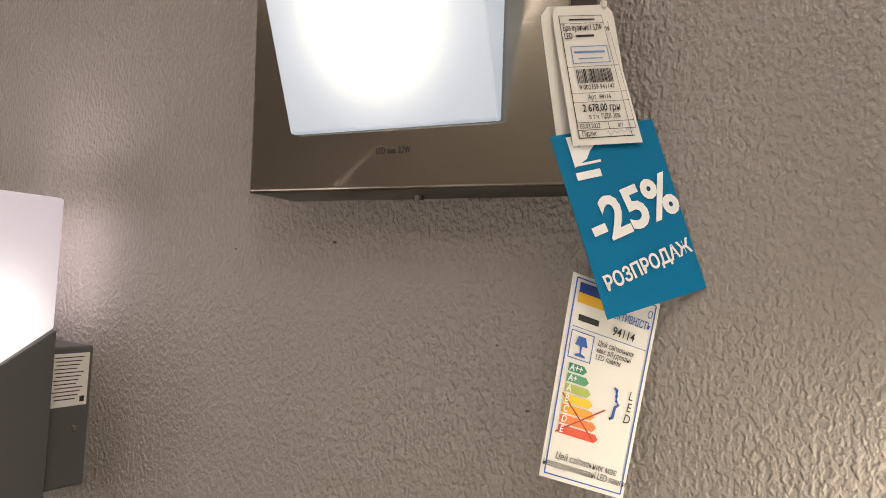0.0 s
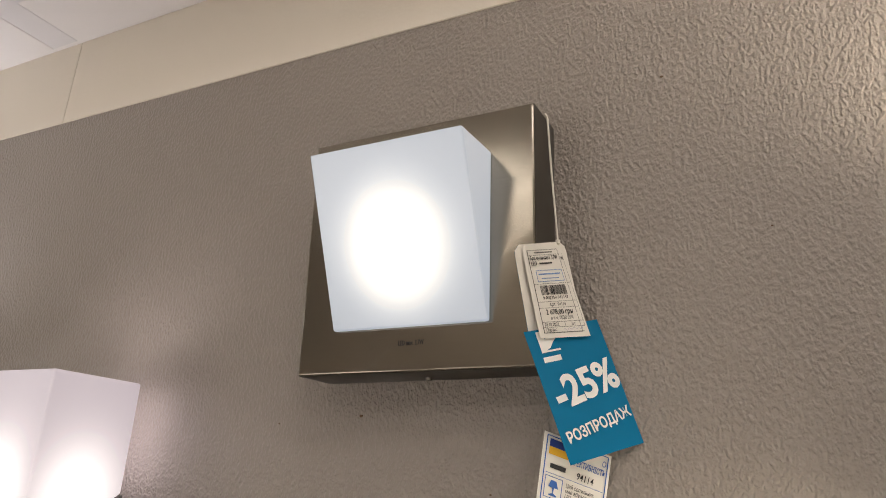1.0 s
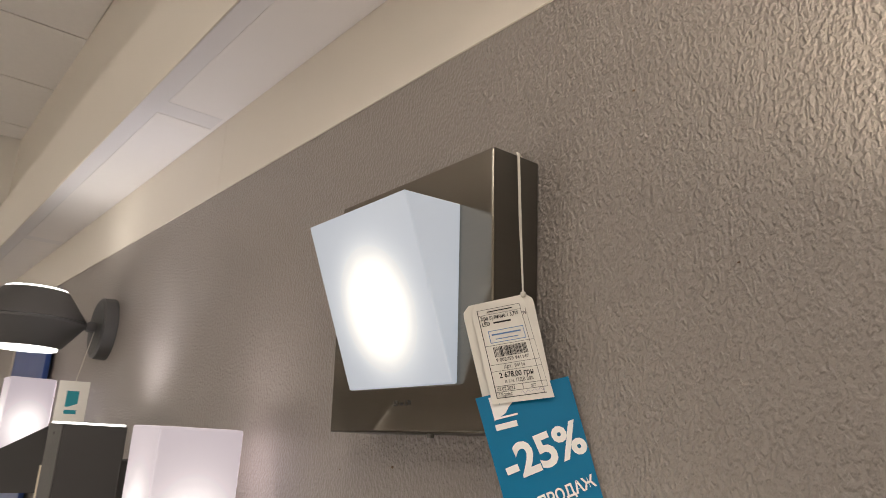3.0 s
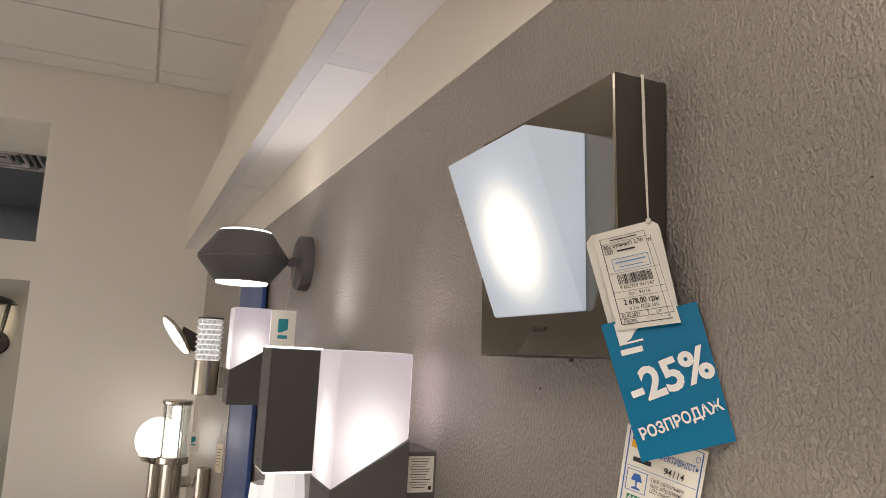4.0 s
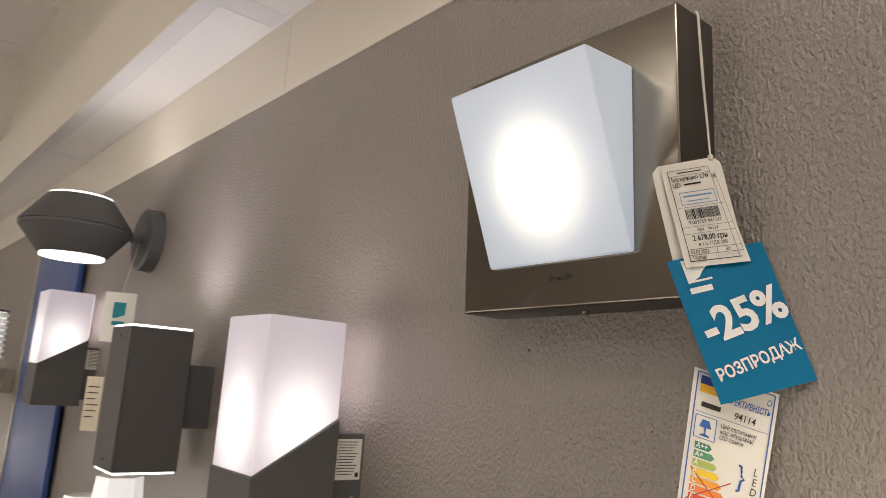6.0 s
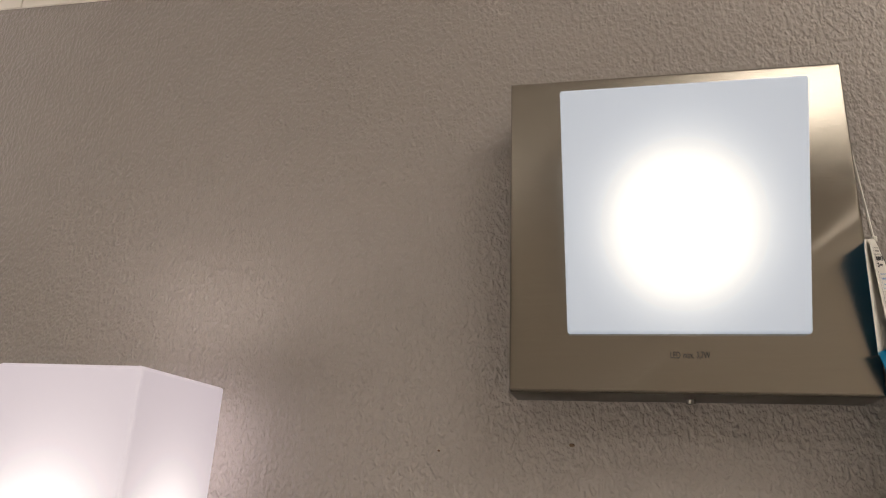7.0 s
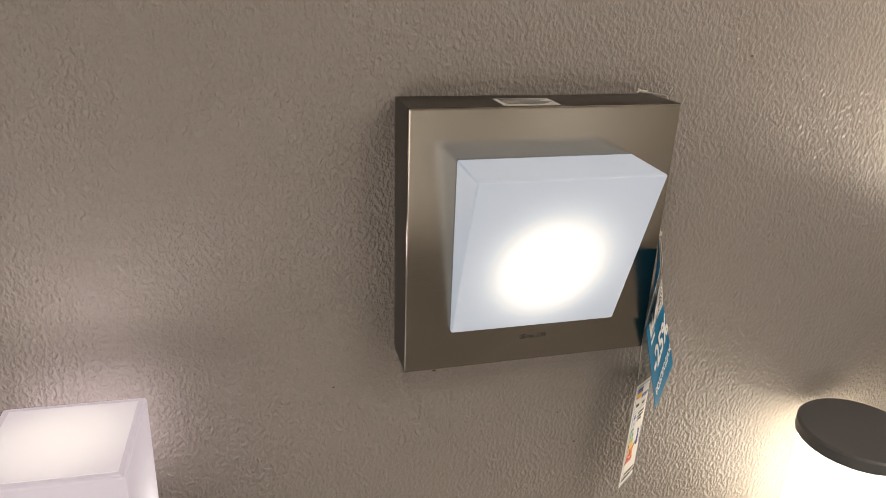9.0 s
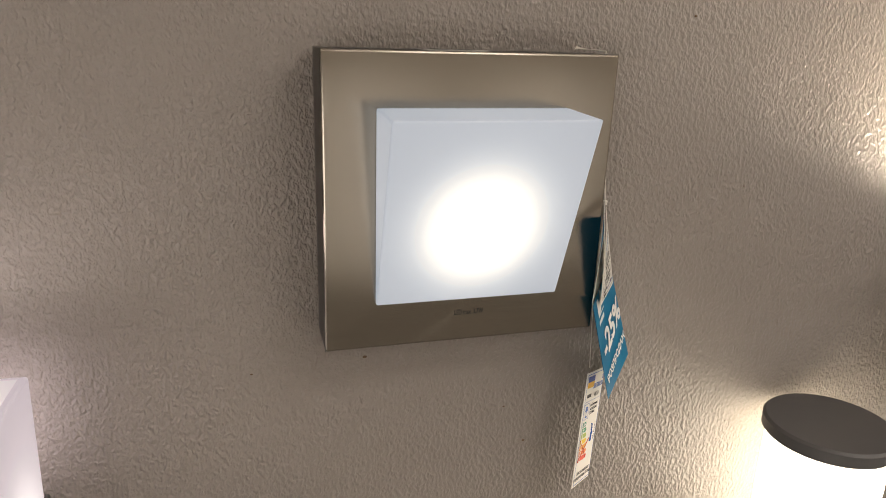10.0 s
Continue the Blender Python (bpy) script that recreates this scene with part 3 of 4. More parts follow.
def hang_tag(p, w, h, turn, label, string_to=None, teal=True, mat=None, group="hanging cards"):
    """A paper card on a thread; p is the middle of its top edge, turn its facing in degrees."""
    t = thing("price_tag", pose(*p, 0, 0, turn), label, "price tag", group)
    part("paper", boxed(-w / 2, w / 2, -0.0004, 0.0004, -h, 0, 0.0), mat or PAPER, t)
    bm = bmesh.new()
    if teal:
        vs = [(-0.2, -0.20), (0.2, -0.20), (0.2, -0.45), (-0.1, -0.52), (-0.2, -0.52)]
        bm.faces.new([bm.verts.new((a * w, -0.0006, b * h)) for a, b in vs])
        part("emblem", bm, TEAL_INK, t, "plain teal emblem")
        bm = bmesh.new()
        box(bm, -0.2 * w, 0.2 * w, -0.0007, -0.0005, -0.66 * h, -0.58 * h)
        part("print", bm, TEAL_INK, t)
    else:
        for i in range(6):
            box(bm, -0.36 * w, (0.36 - 0.1 * (i % 3)) * w, -0.0007, -0.0005, -(0.2 + 0.11 * i) * h, -(0.18 + 0.11 * i) * h)
        part("print", bm, INK, t, "rows of small print")
    if string_to:
        inv = t.matrix_world.inverted()
        part("string", tube([inv @ Vector(string_to), (0, 0, -0.004)], 0.0008, 6), STRING, t)
    return t


hang_tag((-1.2, -0.062, 1.666), 0.062, 0.105, 62, "white card with a teal emblem on a thread", (-1.19, -0.045, 1.775))
hang_tag((-1.248, -0.075, 1.488), 0.034, 0.112, 55, "narrow blank cream paper card", None, False, CREAM_PAPER)
hang_tag((-2.9, -0.11, 1.168), 0.05, 0.085, 70, "white card with teal emblem near the glass lamp", (-2.9, -0.09, 1.24))
hang_tag((-2.3, -0.06, 1.199), 0.03, 0.105, 40, "narrow pale paper strip on the wall", (-2.3, -0.05, 1.28), False, CREAM_PAPER)
hang_tag((-2.7, -0.13, 0.81), 0.06, 0.09, 70, "white card with teal emblem under a steel tube", (-2.75, -0.09, 1.0))

board = tagged(part("blue_board", boxed(-2.24, -1.70, wall_at(-1.95) - 0.02, wall_at(-1.95) - 0.006, 0.25, 1.87, 0.003), BLUE_PANEL), "deep blue glossy board fixed to the grey wall", "board")
part("edge_strip", boxed(-2.262, -2.2405, wall_at(-1.95) - 0.024, wall_at(-1.95) - 0.004, 0.25, 1.87, 0.002), STEEL_TUBE, board)


def crystal_lamp(x, y):
    lamp = thing("crystal_lamp", pose(x, wall_at(x), 1.37), "steel tube wall lamp with a ribbed crystal head", "wall lamp")
    at = Matrix.Translation((0, y - wall_at(x), 0))
    part("tube", lathe([(0.0, 0.0), (0.047, 0.0), (0.049, 0.002), (0.049, 0.135), (0.0, 0.135)], 40, at), STEEL_TUBE, lamp, smooth=True)
    core = part("crystal_core", lathe([(0.0, 0.136), (0.044, 0.136), (0.044, 0.296), (0.0, 0.296)], 24, at), GLOW_CRYSTAL, lamp, "lit core of the crystal head")
    for row in range(8):
        for col in range(14):
            a = 2 * math.pi * (col + 0.5 * (row % 2)) / 14
            m = at @ pose(0.0475 * math.cos(a), 0.0475 * math.sin(a), 0.146 + row * 0.02, 0, 0, math.degrees(a))
            gem = bmesh.new()
            p = [gem.verts.new(m @ Vector(q)) for q in ((-0.004, -0.0095, -0.009), (-0.004, 0.0095, -0.009), (-0.004, 0.0095, 0.009), (-0.004, -0.0095, 0.009), (0.006, 0, 0))]
            for i in range(4):
                gem.faces.new((p[i], p[(i + 1) % 4], p[4]))
            part("facet", gem, CRYSTAL, core)
    part("cap", lathe([(0.0, 0.298), (0.05, 0.298), (0.05, 0.304), (0.0, 0.304)], 40, at), ANTHRACITE, lamp)
    part("mount", boxed(-0.03, 0.03, y - wall_at(x) + 0.045, 0.0, 0.03, 0.11, 0.003), STEEL_TUBE, lamp)
    return lamp


def disc_lamp(x, y, z):
    lamp = thing("disc_lamp", pose(x, wall_at(x), z), "tilting round disc wall lamp with a lit face", "wall lamp")
    yc = y - wall_at(x)
    tilt = Matrix.Translation((0, yc, 0)) @ Vector((0.16, -0.80, -0.58)).to_track_quat("Z", "Y").to_matrix().to_4x4()
    part("disc", lathe([(0.0, -0.012), (0.1, -0.012), (0.112, -0.006), (0.114, 0.004), (0.108, 0.008), (0.106, 0.004), (0.0, 0.004)], 56, tilt), STEEL_TUBE, lamp)
    part("lens", lathe([(0.0, 0.009), (0.102, 0.007), (0.1055, 0.0045)], 56, tilt), GLOW_NEUTRAL, lamp, "lit round face")
    part("arm", solid([(-0.02, yc + 0.01, -0.035), (0.02, yc + 0.01, -0.035), (0.02, yc + 0.03, 0.045), (-0.02, yc + 0.03, 0.045),
                       (-0.02, -0.02, -0.115), (0.02, -0.02, -0.115), (0.02, -0.02, -0.02), (-0.02, -0.02, -0.02)], HEX_FACES, 0.003), ANTHRACITE, lamp)
    part("mount", boxed(-0.04, 0.04, -0.025, 0.0, -0.11, 0.0, 0.003), ANTHRACITE, lamp)
    return lamp


def glass_lamp(x, y):
    lamp = thing("glass_lamp", pose(x, wall_at(x), 0.84), "steel wall lamp with a clear glass cylinder and bubble core", "wall lamp")
    at = Matrix.Translation((0, y - wall_at(x), 0))
    part("tube", lathe([(0.0, 0.0), (0.044, 0.0), (0.046, 0.003), (0.046, 0.18), (0.0, 0.18)], 40, at), STEEL_TUBE, lamp, smooth=True)
    part("collar", lathe([(0.0, 0.18), (0.068, 0.18), (0.069, 0.183), (0.069, 0.208), (0.067, 0.211), (0.0, 0.211)], 48, at), STEEL_TUBE, lamp)
    g = part("glass", lathe([(0.061, 0.212), (0.061, 0.443), (0.058, 0.443), (0.058, 0.212)], 48, at, close=True), GLASS_MAT, lamp, "clear glass cylinder", smooth=True)
    g.visible_shadow = False
    part("lid", lathe([(0.0, 0.443), (0.066, 0.443), (0.068, 0.446), (0.068, 0.458), (0.066, 0.461), (0.0, 0.461)], 48, at), STEEL_TUBE, lamp)
    for i in range(3):
        a = radians(120 * i + 20)
        part("rod", tube([(0.05 * math.cos(a), 0.05 * math.sin(a) + y - wall_at(x), 0.211), (0.05 * math.cos(a), 0.05 * math.sin(a) + y - wall_at(x), 0.443)], 0.003, 8), STEEL_TUBE, lamp)
    prof = [(0.0, 0.212)]
    for i in range(17):
        prof.append((0.019 + 0.006 * (i % 2), 0.214 + i * 0.0135))
    part("core", lathe(prof + [(0.0, 0.443)], 14, at), GLOW_CRYSTAL, lamp, "lit glass core with bubbles")
    part("lens", lathe([(0.0, -0.001), (0.043, -0.001), (0.042, -0.004), (0.0, -0.005)], 32, at), GLOW_NEUTRAL, lamp)
    part("arm", boxed(-0.012, 0.012, y - wall_at(x) + 0.04, 0.0, 0.09, 0.12, 0.002), STEEL_TUBE, lamp)
    return lamp


def globe_lamp(x, y):
    lamp = thing("globe_lamp", pose(x, wall_at(x), 0.77), "white glowing globe wall lamp on a steel tube", "wall lamp")
    at = Matrix.Translation((0, y - wall_at(x), 0))
    prof = [(0.113 * math.sin(a), 0.29 + 0.113 * math.cos(a)) for a in (math.pi * i / 24 for i in range(25))]
    part("globe", lathe(prof, 48, at), GLOW_GLOBE, lamp, "lit white globe", smooth=True)
    part("cup", lathe([(0.0, 0.165), (0.075, 0.185), (0.09, 0.213), (0.086, 0.213), (0.0, 0.19)], 40, at), STEEL_TUBE, lamp, smooth=True)
    part("tube", lathe([(0.0, 0.0), (0.033, 0.0), (0.035, 0.003), (0.035, 0.17), (0.0, 0.17)], 32, at), STEEL_TUBE, lamp, smooth=True)
    part("arm", boxed(-0.012, 0.012, y - wall_at(x) + 0.03, 0.0, 0.05, 0.08, 0.002), STEEL_TUBE, lamp)
    return lamp


def tube_lamp(x, y):
    lamp = thing("tube_lamp", pose(x, wall_at(x), 0.80), "slim brushed steel tube wall lamp", "wall lamp")
    at = Matrix.Translation((0, y - wall_at(x), 0))
    part("tube", lathe([(0.0, 0.0), (0.029, 0.0), (0.031, 0.003), (0.031, 0.228), (0.029, 0.23), (0.0, 0.224)], 32, at), STEEL_TUBE, lamp, smooth=True)
    part("mount", boxed(-0.02, 0.02, y - wall_at(x) + 0.028, 0.0, 0.06, 0.17, 0.002), STEEL_TUBE, lamp)
    part("sensor", lathe([(0.0, 0.016), (0.012, 0.012), (0.016, 0.0), (0.012, -0.012), (0.0, -0.016)], 16, Matrix.Translation((-0.06, y - wall_at(x), 0.03))), WHITE_METAL, lamp)
    part("sensor_arm", tube([(-0.06, y - wall_at(x), 0.03), (-0.028, y - wall_at(x), 0.03)], 0.005, 8), WHITE_METAL, lamp)
    return lamp


crystal_lamp(-2.45, -0.123)
disc_lamp(-3.2, -0.215, 1.60)
glass_lamp(-3.0, -0.185)
globe_lamp(-3.5, -0.235)
tube_lamp(-2.8, -0.064)


# ---- the next bay: lanterns on the grey wall ----
def lantern(y, z, scale, mat, label, name="lantern", down=False, rings=()):
    """A six-sided tapering wall lantern; z is the rim under its cap."""
    lamp = thing(name, pose(-4.82, y, z), label, "lantern", "lanterns")
    k = scale
    at = Matrix.Translation((0.135 * k + 0.015, 0, 0))
    part("cap", lathe([(0.0, 0.052 * k), (0.05 * k, 0.047 * k), (0.105 * k, 0.028 * k), (0.143 * k, 0.0), (0.140 * k, -0.006 * k), (0.1 * k, 0.012 * k), (0.0, 0.02 * k)], 28, at), mat, lamp, smooth=True)
    for i in range(6):
        a = radians(60 * i + 15)
        p, q = Vector((0.108 * k * math.cos(a), 0.108 * k * math.sin(a), 0.008 * k)), Vector((0.07 * k * math.cos(a), 0.07 * k * math.sin(a), -0.225 * k))
        part("rib", tube([at @ p, at @ q], 0.009 * k, 8), mat, lamp)
    g = part("glass", lathe([(0.102 * k, 0.005 * k), (0.064 * k, -0.224 * k), (0.062 * k, -0.224 * k), (0.1 * k, 0.005 * k)], 24, at, close=True), GLASS_MAT, lamp, "clear glass", smooth=True)
    g.visible_shadow = False
    for share in rings:
        r = (0.108 - 0.038 * share) * k
        hoop = [at @ Vector((r * math.cos(a), r * math.sin(a), (0.008 - 0.233 * share) * k)) for a in (2 * math.pi * j / 28 for j in range(28))]
        part("hoop", tube(hoop, 0.004 * k, 6, closed=True), mat, lamp)
    part("base", lathe([(0.0, -0.215 * k), (0.075 * k, -0.222 * k), (0.077 * k, -0.232 * k), (0.05 * k, -0.25 * k), (0.0, -0.255 * k)], 28, at), mat, lamp, smooth=True)
    part("bulb", lathe([(0.0, -0.05 * k), (0.02 * k, -0.065 * k), (0.03 * k, -0.105 * k), (0.021 * k, -0.15 * k), (0.0, -0.18 * k)], 16, at), GLOW_DIM if down else GLOW_WARM, lamp, "lit warm bulb", smooth=True)
    part("holder", lathe([(0.0, -0.17 * k), (0.014 * k, -0.17 * k), (0.014 * k, -0.215 * k), (0.0, -0.215 * k)], 14, at), mat, lamp)
    zz = 0.045 * k if down else -0.25 * k
    part("mount", lathe([(0.0, 0.022), (0.062 * k, 0.02), (0.074 * k, 0.0), (0.0, 0.0)], 32, Matrix.Translation((0, 0.03 * k, zz)) @ pose(0, 0, 0, 0, 90, 0)), mat, lamp, smooth=True)
    end = 0.03 * k if down else -0.245 * k
    part("arm", tube([(0.015, 0.03 * k, zz), (0.1 * k, 0.0, zz + (0.03 * k if down else -0.02 * k)), (0.135 * k + 0.015, 0, end)], 0.014 * k, 10), mat, lamp)
    return lamp


lantern(-1.252, 1.745, 1.0, BLACK, "black six sided wall lantern with clear glass, lit warm")
lantern(-1.42, 1.275, 1.0, BLACK, "black round wall lantern with clear glass and white light", rings=(0.3, 0.62))
lantern(-1.225, 0.785, 1.0, WHITE_METAL, "white wall lantern with clear glass hanging from its bracket", "lantern", True)
hang_tag((-4.79, -1.25, 1.379), 0.075, 0.09, 90, "white printed price tag under the black lantern", (-4.76, -1.24, 1.47), False, None, "lantern tags")
e2 = hang_tag((-4.79, -1.245, 1.204), 0.075, 0.12, 90, "white energy tag with orange scale on a thread", (-4.79, -1.25, 1.29), False, None, "lantern tags")


bm = bmesh.new()
bm.faces.new([bm.verts.new((a * 0.075, -0.0009, b * 0.12)) for a, b in ((-0.33, -0.32), (-0.08, -0.36), (0.05, -0.72), (-0.33, -0.74))])
part("scale", bm, SCALE[4], e2, "orange energy scale")


def hanging_lantern(x, y, z_top, z):
    lamp = thing("hanging_lantern", pose(x, y, z), "black lantern hanging on a chain from a round canopy", "pendant lamp")
    part("canopy", lathe([(0.0, z_top - z), (0.068, z_top - z), (0.072, z_top - z - 0.012), (0.055, z_top - z - 0.03), (0.014, z_top - z - 0.036), (0.012, z_top - z - 0.075), (0.0, z_top - z - 0.08)], 32), BLACK, lamp, smooth=True)
    n = int((z_top - z - 0.08) / 0.034)
    for i in range(n):
        c = Vector((0, 0, z_top - z - 0.085 - i * 0.034))
        flip = i % 2
        ring = [c + Vector(((0.009 * math.cos(a), 0) if flip else (0, 0.009 * math.cos(a))) + (0.021 * math.sin(a),)) for a in (2 * math.pi * j / 12 for j in range(12))]
        part("link", tube(ring, 0.0028, 6, closed=True), BLACK, lamp)
    part("cap", lathe([(0.0, 0.05), (0.02, 0.04), (0.055, 0.02), (0.09, -0.01), (0.088, -0.016), (0.0, 0.0)], 28), BLACK, lamp, smooth=True)
    g = part("glass", lathe([(0.066, -0.012), (0.05, -0.2), (0.048, -0.2), (0.064, -0.012)], 24, close=True), GLASS_MAT, lamp, "clear glass", smooth=True)
    g.visible_shadow = False
    for i in range(4):
        a = radians(90 * i + 40)
        part("rib", tube([(0.068 * math.cos(a), 0.068 * math.sin(a), -0.01), (0.052 * math.cos(a), 0.052 * math.sin(a), -0.2)], 0.004, 8), BLACK, lamp)
    ring = [Vector((0.06 * math.cos(a), 0.06 * math.sin(a), -0.11)) for a in (2 * math.pi * j / 24 for j in range(24))]
    part("hoop", tube(ring, 0.003, 6, closed=True), BLACK, lamp)
    part("base", lathe([(0.0, -0.198), (0.054, -0.2), (0.055, -0.208), (0.0, -0.212)], 24), BLACK, lamp)
    part("bulb", lathe([(0.0, -0.09), (0.03, -0.11), (0.036, -0.15), (0.0, -0.195)], 16), GLOW_NEUTRAL, lamp, "lit white bulb", smooth=True)
    return lamp


hanging_lantern(-4.3, -1.435, 2.74, 1.99)

vent = thing("ceiling_vent", pose(-5.15, -1.45, 2.80), "square dark slatted vent in the ceiling", "vent")
for k, r in enumerate((0.30, 0.25, 0.20, 0.15, 0.10)):
    bm = bmesh.new()
    for sx, sy in ((1, 0), (-1, 0), (0, 1), (0, -1)):
        if sx:
            box(bm, sx * r - 0.006, sx * r + 0.006, -r, r, -0.03, -0.002)
        else:
            box(bm, -r + 0.006, r - 0.006, sy * r - 0.006, sy * r + 0.006, -0.03, -0.002)
    part("slat", bm, CEILING_TILE if k % 2 == 0 else NICHE_PAINT, vent)
part("backing", boxed(-0.3, 0.3, -0.3, 0.3, -0.003, -0.001), BLACK, vent)


# ---- paper hanging on the square lamp ----
def patch_point(c, s, t):
    """A point on the sheet with corners tl, tr, bl, br."""
    tl, tr, bl, br = (Vector(p) for p in c)
    return tl.lerp(tr, s).lerp(bl.lerp(br, s), t)


def patch_frame(c, s, t, lift=0.0005, spin=0.0):
    p = patch_point(c, s, t)
    u = (patch_point(c, min(1, s + 0.05), t) - patch_point(c, max(0, s - 0.05), t)).normalized()
    v = (patch_point(c, s, max(0, t - 0.05)) - patch_point(c, s, min(1, t + 0.05))).normalized()
    n = u.cross(v).normalized()
    v = n.cross(u)
    m = Matrix((u, v, n)).transposed().to_4x4()
    m.translation = p + n * lift
    return m @ pose(0, 0, 0, 0, 0, spin)


def sheet(c, thick=0.0003, cols=8, rows=16, cut=0.0):
    """A thin sheet; cut is the share of its width clipped off each upper corner."""
    bm = bmesh.new()
    grids = []
    for side in (0, 1):
        grid = []
        for j in range(rows + 1):
            line = []
            for i in range(cols + 1):
                s, t = i / cols, j / rows
                inset = cut * max(0.0, 1 - t / 0.07)
                s = inset + s * (1 - 2 * inset)
                m = patch_frame(c, s, t, -side * thick)
                line.append(bm.verts.new(m.translation))
            grid.append(line)
        grids.append(grid)
    for side, g in enumerate(grids):
        for j in range(rows):
            for i in range(cols):
                loop = (g[j][i], g[j + 1][i], g[j + 1][i + 1], g[j][i + 1])
                bm.faces.new(loop if side == 0 else loop[::-1])
    a, b = grids
    rim = [(0, i) for i in range(cols + 1)] + [(j, cols) for j in range(1, rows + 1)] + [(rows, i) for i in range(cols - 1, -1, -1)] + [(j, 0) for j in range(rows - 1, 0, -1)]
    for (j, i), (jj, ii) in zip(rim, rim[1:] + rim[:1]):
        bm.faces.new((a[j][i], a[jj][ii], b[jj][ii], b[j][i]))
    return bm


def shape(c, outline, lift=0.0006):
    """A flat printed shape from (s, t) corners on the sheet."""
    bm = bmesh.new()
    bm.faces.new([bm.verts.new(patch_frame(c, s, t, lift).translation) for s, t in outline])
    return bm


def bars(c, rects, lift=0.0006):
    bm = bmesh.new()
    for s0, s1, t0, t1 in rects:
        n = max(1, int((t1 - t0) * 8), int((s1 - s0) * 8))
        for k in range(n):
            if s1 - s0 > t1 - t0:
                a, b = s0 + (s1 - s0) * k / n, s0 + (s1 - s0) * (k + 1) / n
                q = ((a, t0), (b, t0), (b, t1), (a, t1))
            else:
                a, b = t0 + (t1 - t0) * k / n, t0 + (t1 - t0) * (k + 1) / n
                q = ((s0, a), (s1, a), (s1, b), (s0, b))
            bm.faces.new([bm.verts.new(patch_frame(c, s, t, lift).translation) for s, t in q])
    return bm


def flat_part(name, bm, mat, parent, label=""):
    """A printed part in world metres under a thing that stands at the origin of the lamp."""
    me = bpy.data.meshes.new(name)
    bm.to_mesh(me)
    bm.free()
    me.materials.append(mat)
    ob = new(name, me)
    ob.parent = parent
    ob.matrix_parent_inverse = parent.matrix_world.inverted()
    return tagged(ob, label=label)


def words(text, c, s, t, size, mat, parent, align="LEFT", squeeze=1.0, bold=0.0, spin=0.0, lift=0.0009):
    ob = lettering(text, size, Matrix.Identity(4), mat, parent, bold, align, squeeze)
    ob.matrix_parent_inverse = parent.matrix_world.inverted()
    ob.matrix_basis = patch_frame(c, s, t, lift, spin) @ Matrix.Diagonal((squeeze, 1, 1, 1))
    return ob


bpy.context.view_layer.update()
TIE = (0.1275, -0.0285, 1.694)

# sale card
SALE = ((0.1105, -0.059, 1.6115), (0.1525, -0.0033, 1.632), (0.1435, -0.0450, 1.514), (0.1865, 0.0010, 1.5345))
sale = thing("sale_card", pose(*SALE[0]), "glossy blue sale card with white lettering hanging from the lamp", "sale card")
bpy.context.view_layer.update()
flat_part("card", sheet(SALE, 0.0004), BLUE_CARD, sale, "blue card")
words("-25%", SALE, 0.535, 0.485, 0.0330, WHITE_INK, sale, "CENTER", 0.93, 0.0010, 7.5)
words("РОЗПРОДАЖ", SALE, 0.515, 0.79, 0.0112, WHITE_INK, sale, "CENTER", 0.83, 0.0003, 7.5)
flat_part("emblem", shape(SALE, [(0.13, 0.02), (0.20, 0.02), (0.22, 0.085), (0.30, 0.04), (0.31, 0.0), (0.36, 0.0), (0.37, 0.085), (0.31, 0.115), (0.26, 0.155), (0.13, 0.19)]), WHITE_INK, sale, "plain white emblem")
flat_part("emblem_line", bars(SALE, [(0.14, 0.38, 0.172, 0.186)]), WHITE_INK, sale)
flat_part("brand_bar", bars(SALE, [(0.12, 0.35, 0.22, 0.262)], 0.0006), WHITE_INK, sale, "plain white bar in place of a brand")

# price label, the front one and the one behind it
REAR = ((0.106, -0.073, 1.679), (0.1305, -0.022, 1.6965), (0.1125, -0.0530, 1.611), (0.1435, -0.0125, 1.627))
FRONT = ((0.1105, -0.0685, 1.6805), (0.1285, -0.0285, 1.6935), (0.1215, -0.0515, 1.6075), (0.1510, -0.0165, 1.6155))
price = thing("price_label", pose(*TIE), "white printed price label doubled over a blue backed one on string", "price tag")
bpy.context.view_layer.update()
flat_part("rear_label", sheet(REAR, 0.0003, cut=0.1), PAPER, price, "second white label behind")
flat_part("rear_back", sheet(tuple(tuple(Vector(p) + Vector((-0.0004, 0.0002, 0))) for p in REAR), 0.0001, cut=0.1), BLUE_CARD, price, "blue back of the label")
flat_part("front_label", sheet(FRONT, 0.0003, cut=0.12), PAPER, price, "white printed label")
F = FRONT
flat_part("border", bars(F, [(0.09, 0.86, 0.07, 0.074), (0.09, 0.90, 0.945, 0.952), (0.09, 0.102, 0.07, 0.95), (0.86, 0.867, 0.07, 0.95),
                             (0.1, 0.86, 0.125, 0.128), (0.1, 0.95, 0.435, 0.438), (0.1, 0.95, 0.625, 0.628), (0.1, 0.95, 0.69, 0.693),
                             (0.1, 0.95, 0.835, 0.839), (0.1, 0.95, 0.89, 0.894), (0.55, 0.557, 0.837, 0.892), (0.945, 0.95, 0.12, 0.90)]), INK, price, "black ruled lines")
flat_part("brand_bar", bars(F, [(0.26, 0.72, 0.094, 0.104)]), INK, price, "plain bar in place of a name")
words("Бра вуличне/1 3,7W", F, 0.125, 0.160, 0.0046, INK, price, squeeze=0.72, bold=0.00004)
words("LED", F, 0.125, 0.218, 0.0046, INK, price, squeeze=0.8, bold=0.00004)
flat_part("name_bar", bars(F, [(0.33, 0.64, 0.209, 0.225)]), INK, price, "plain bar in place of a product name")
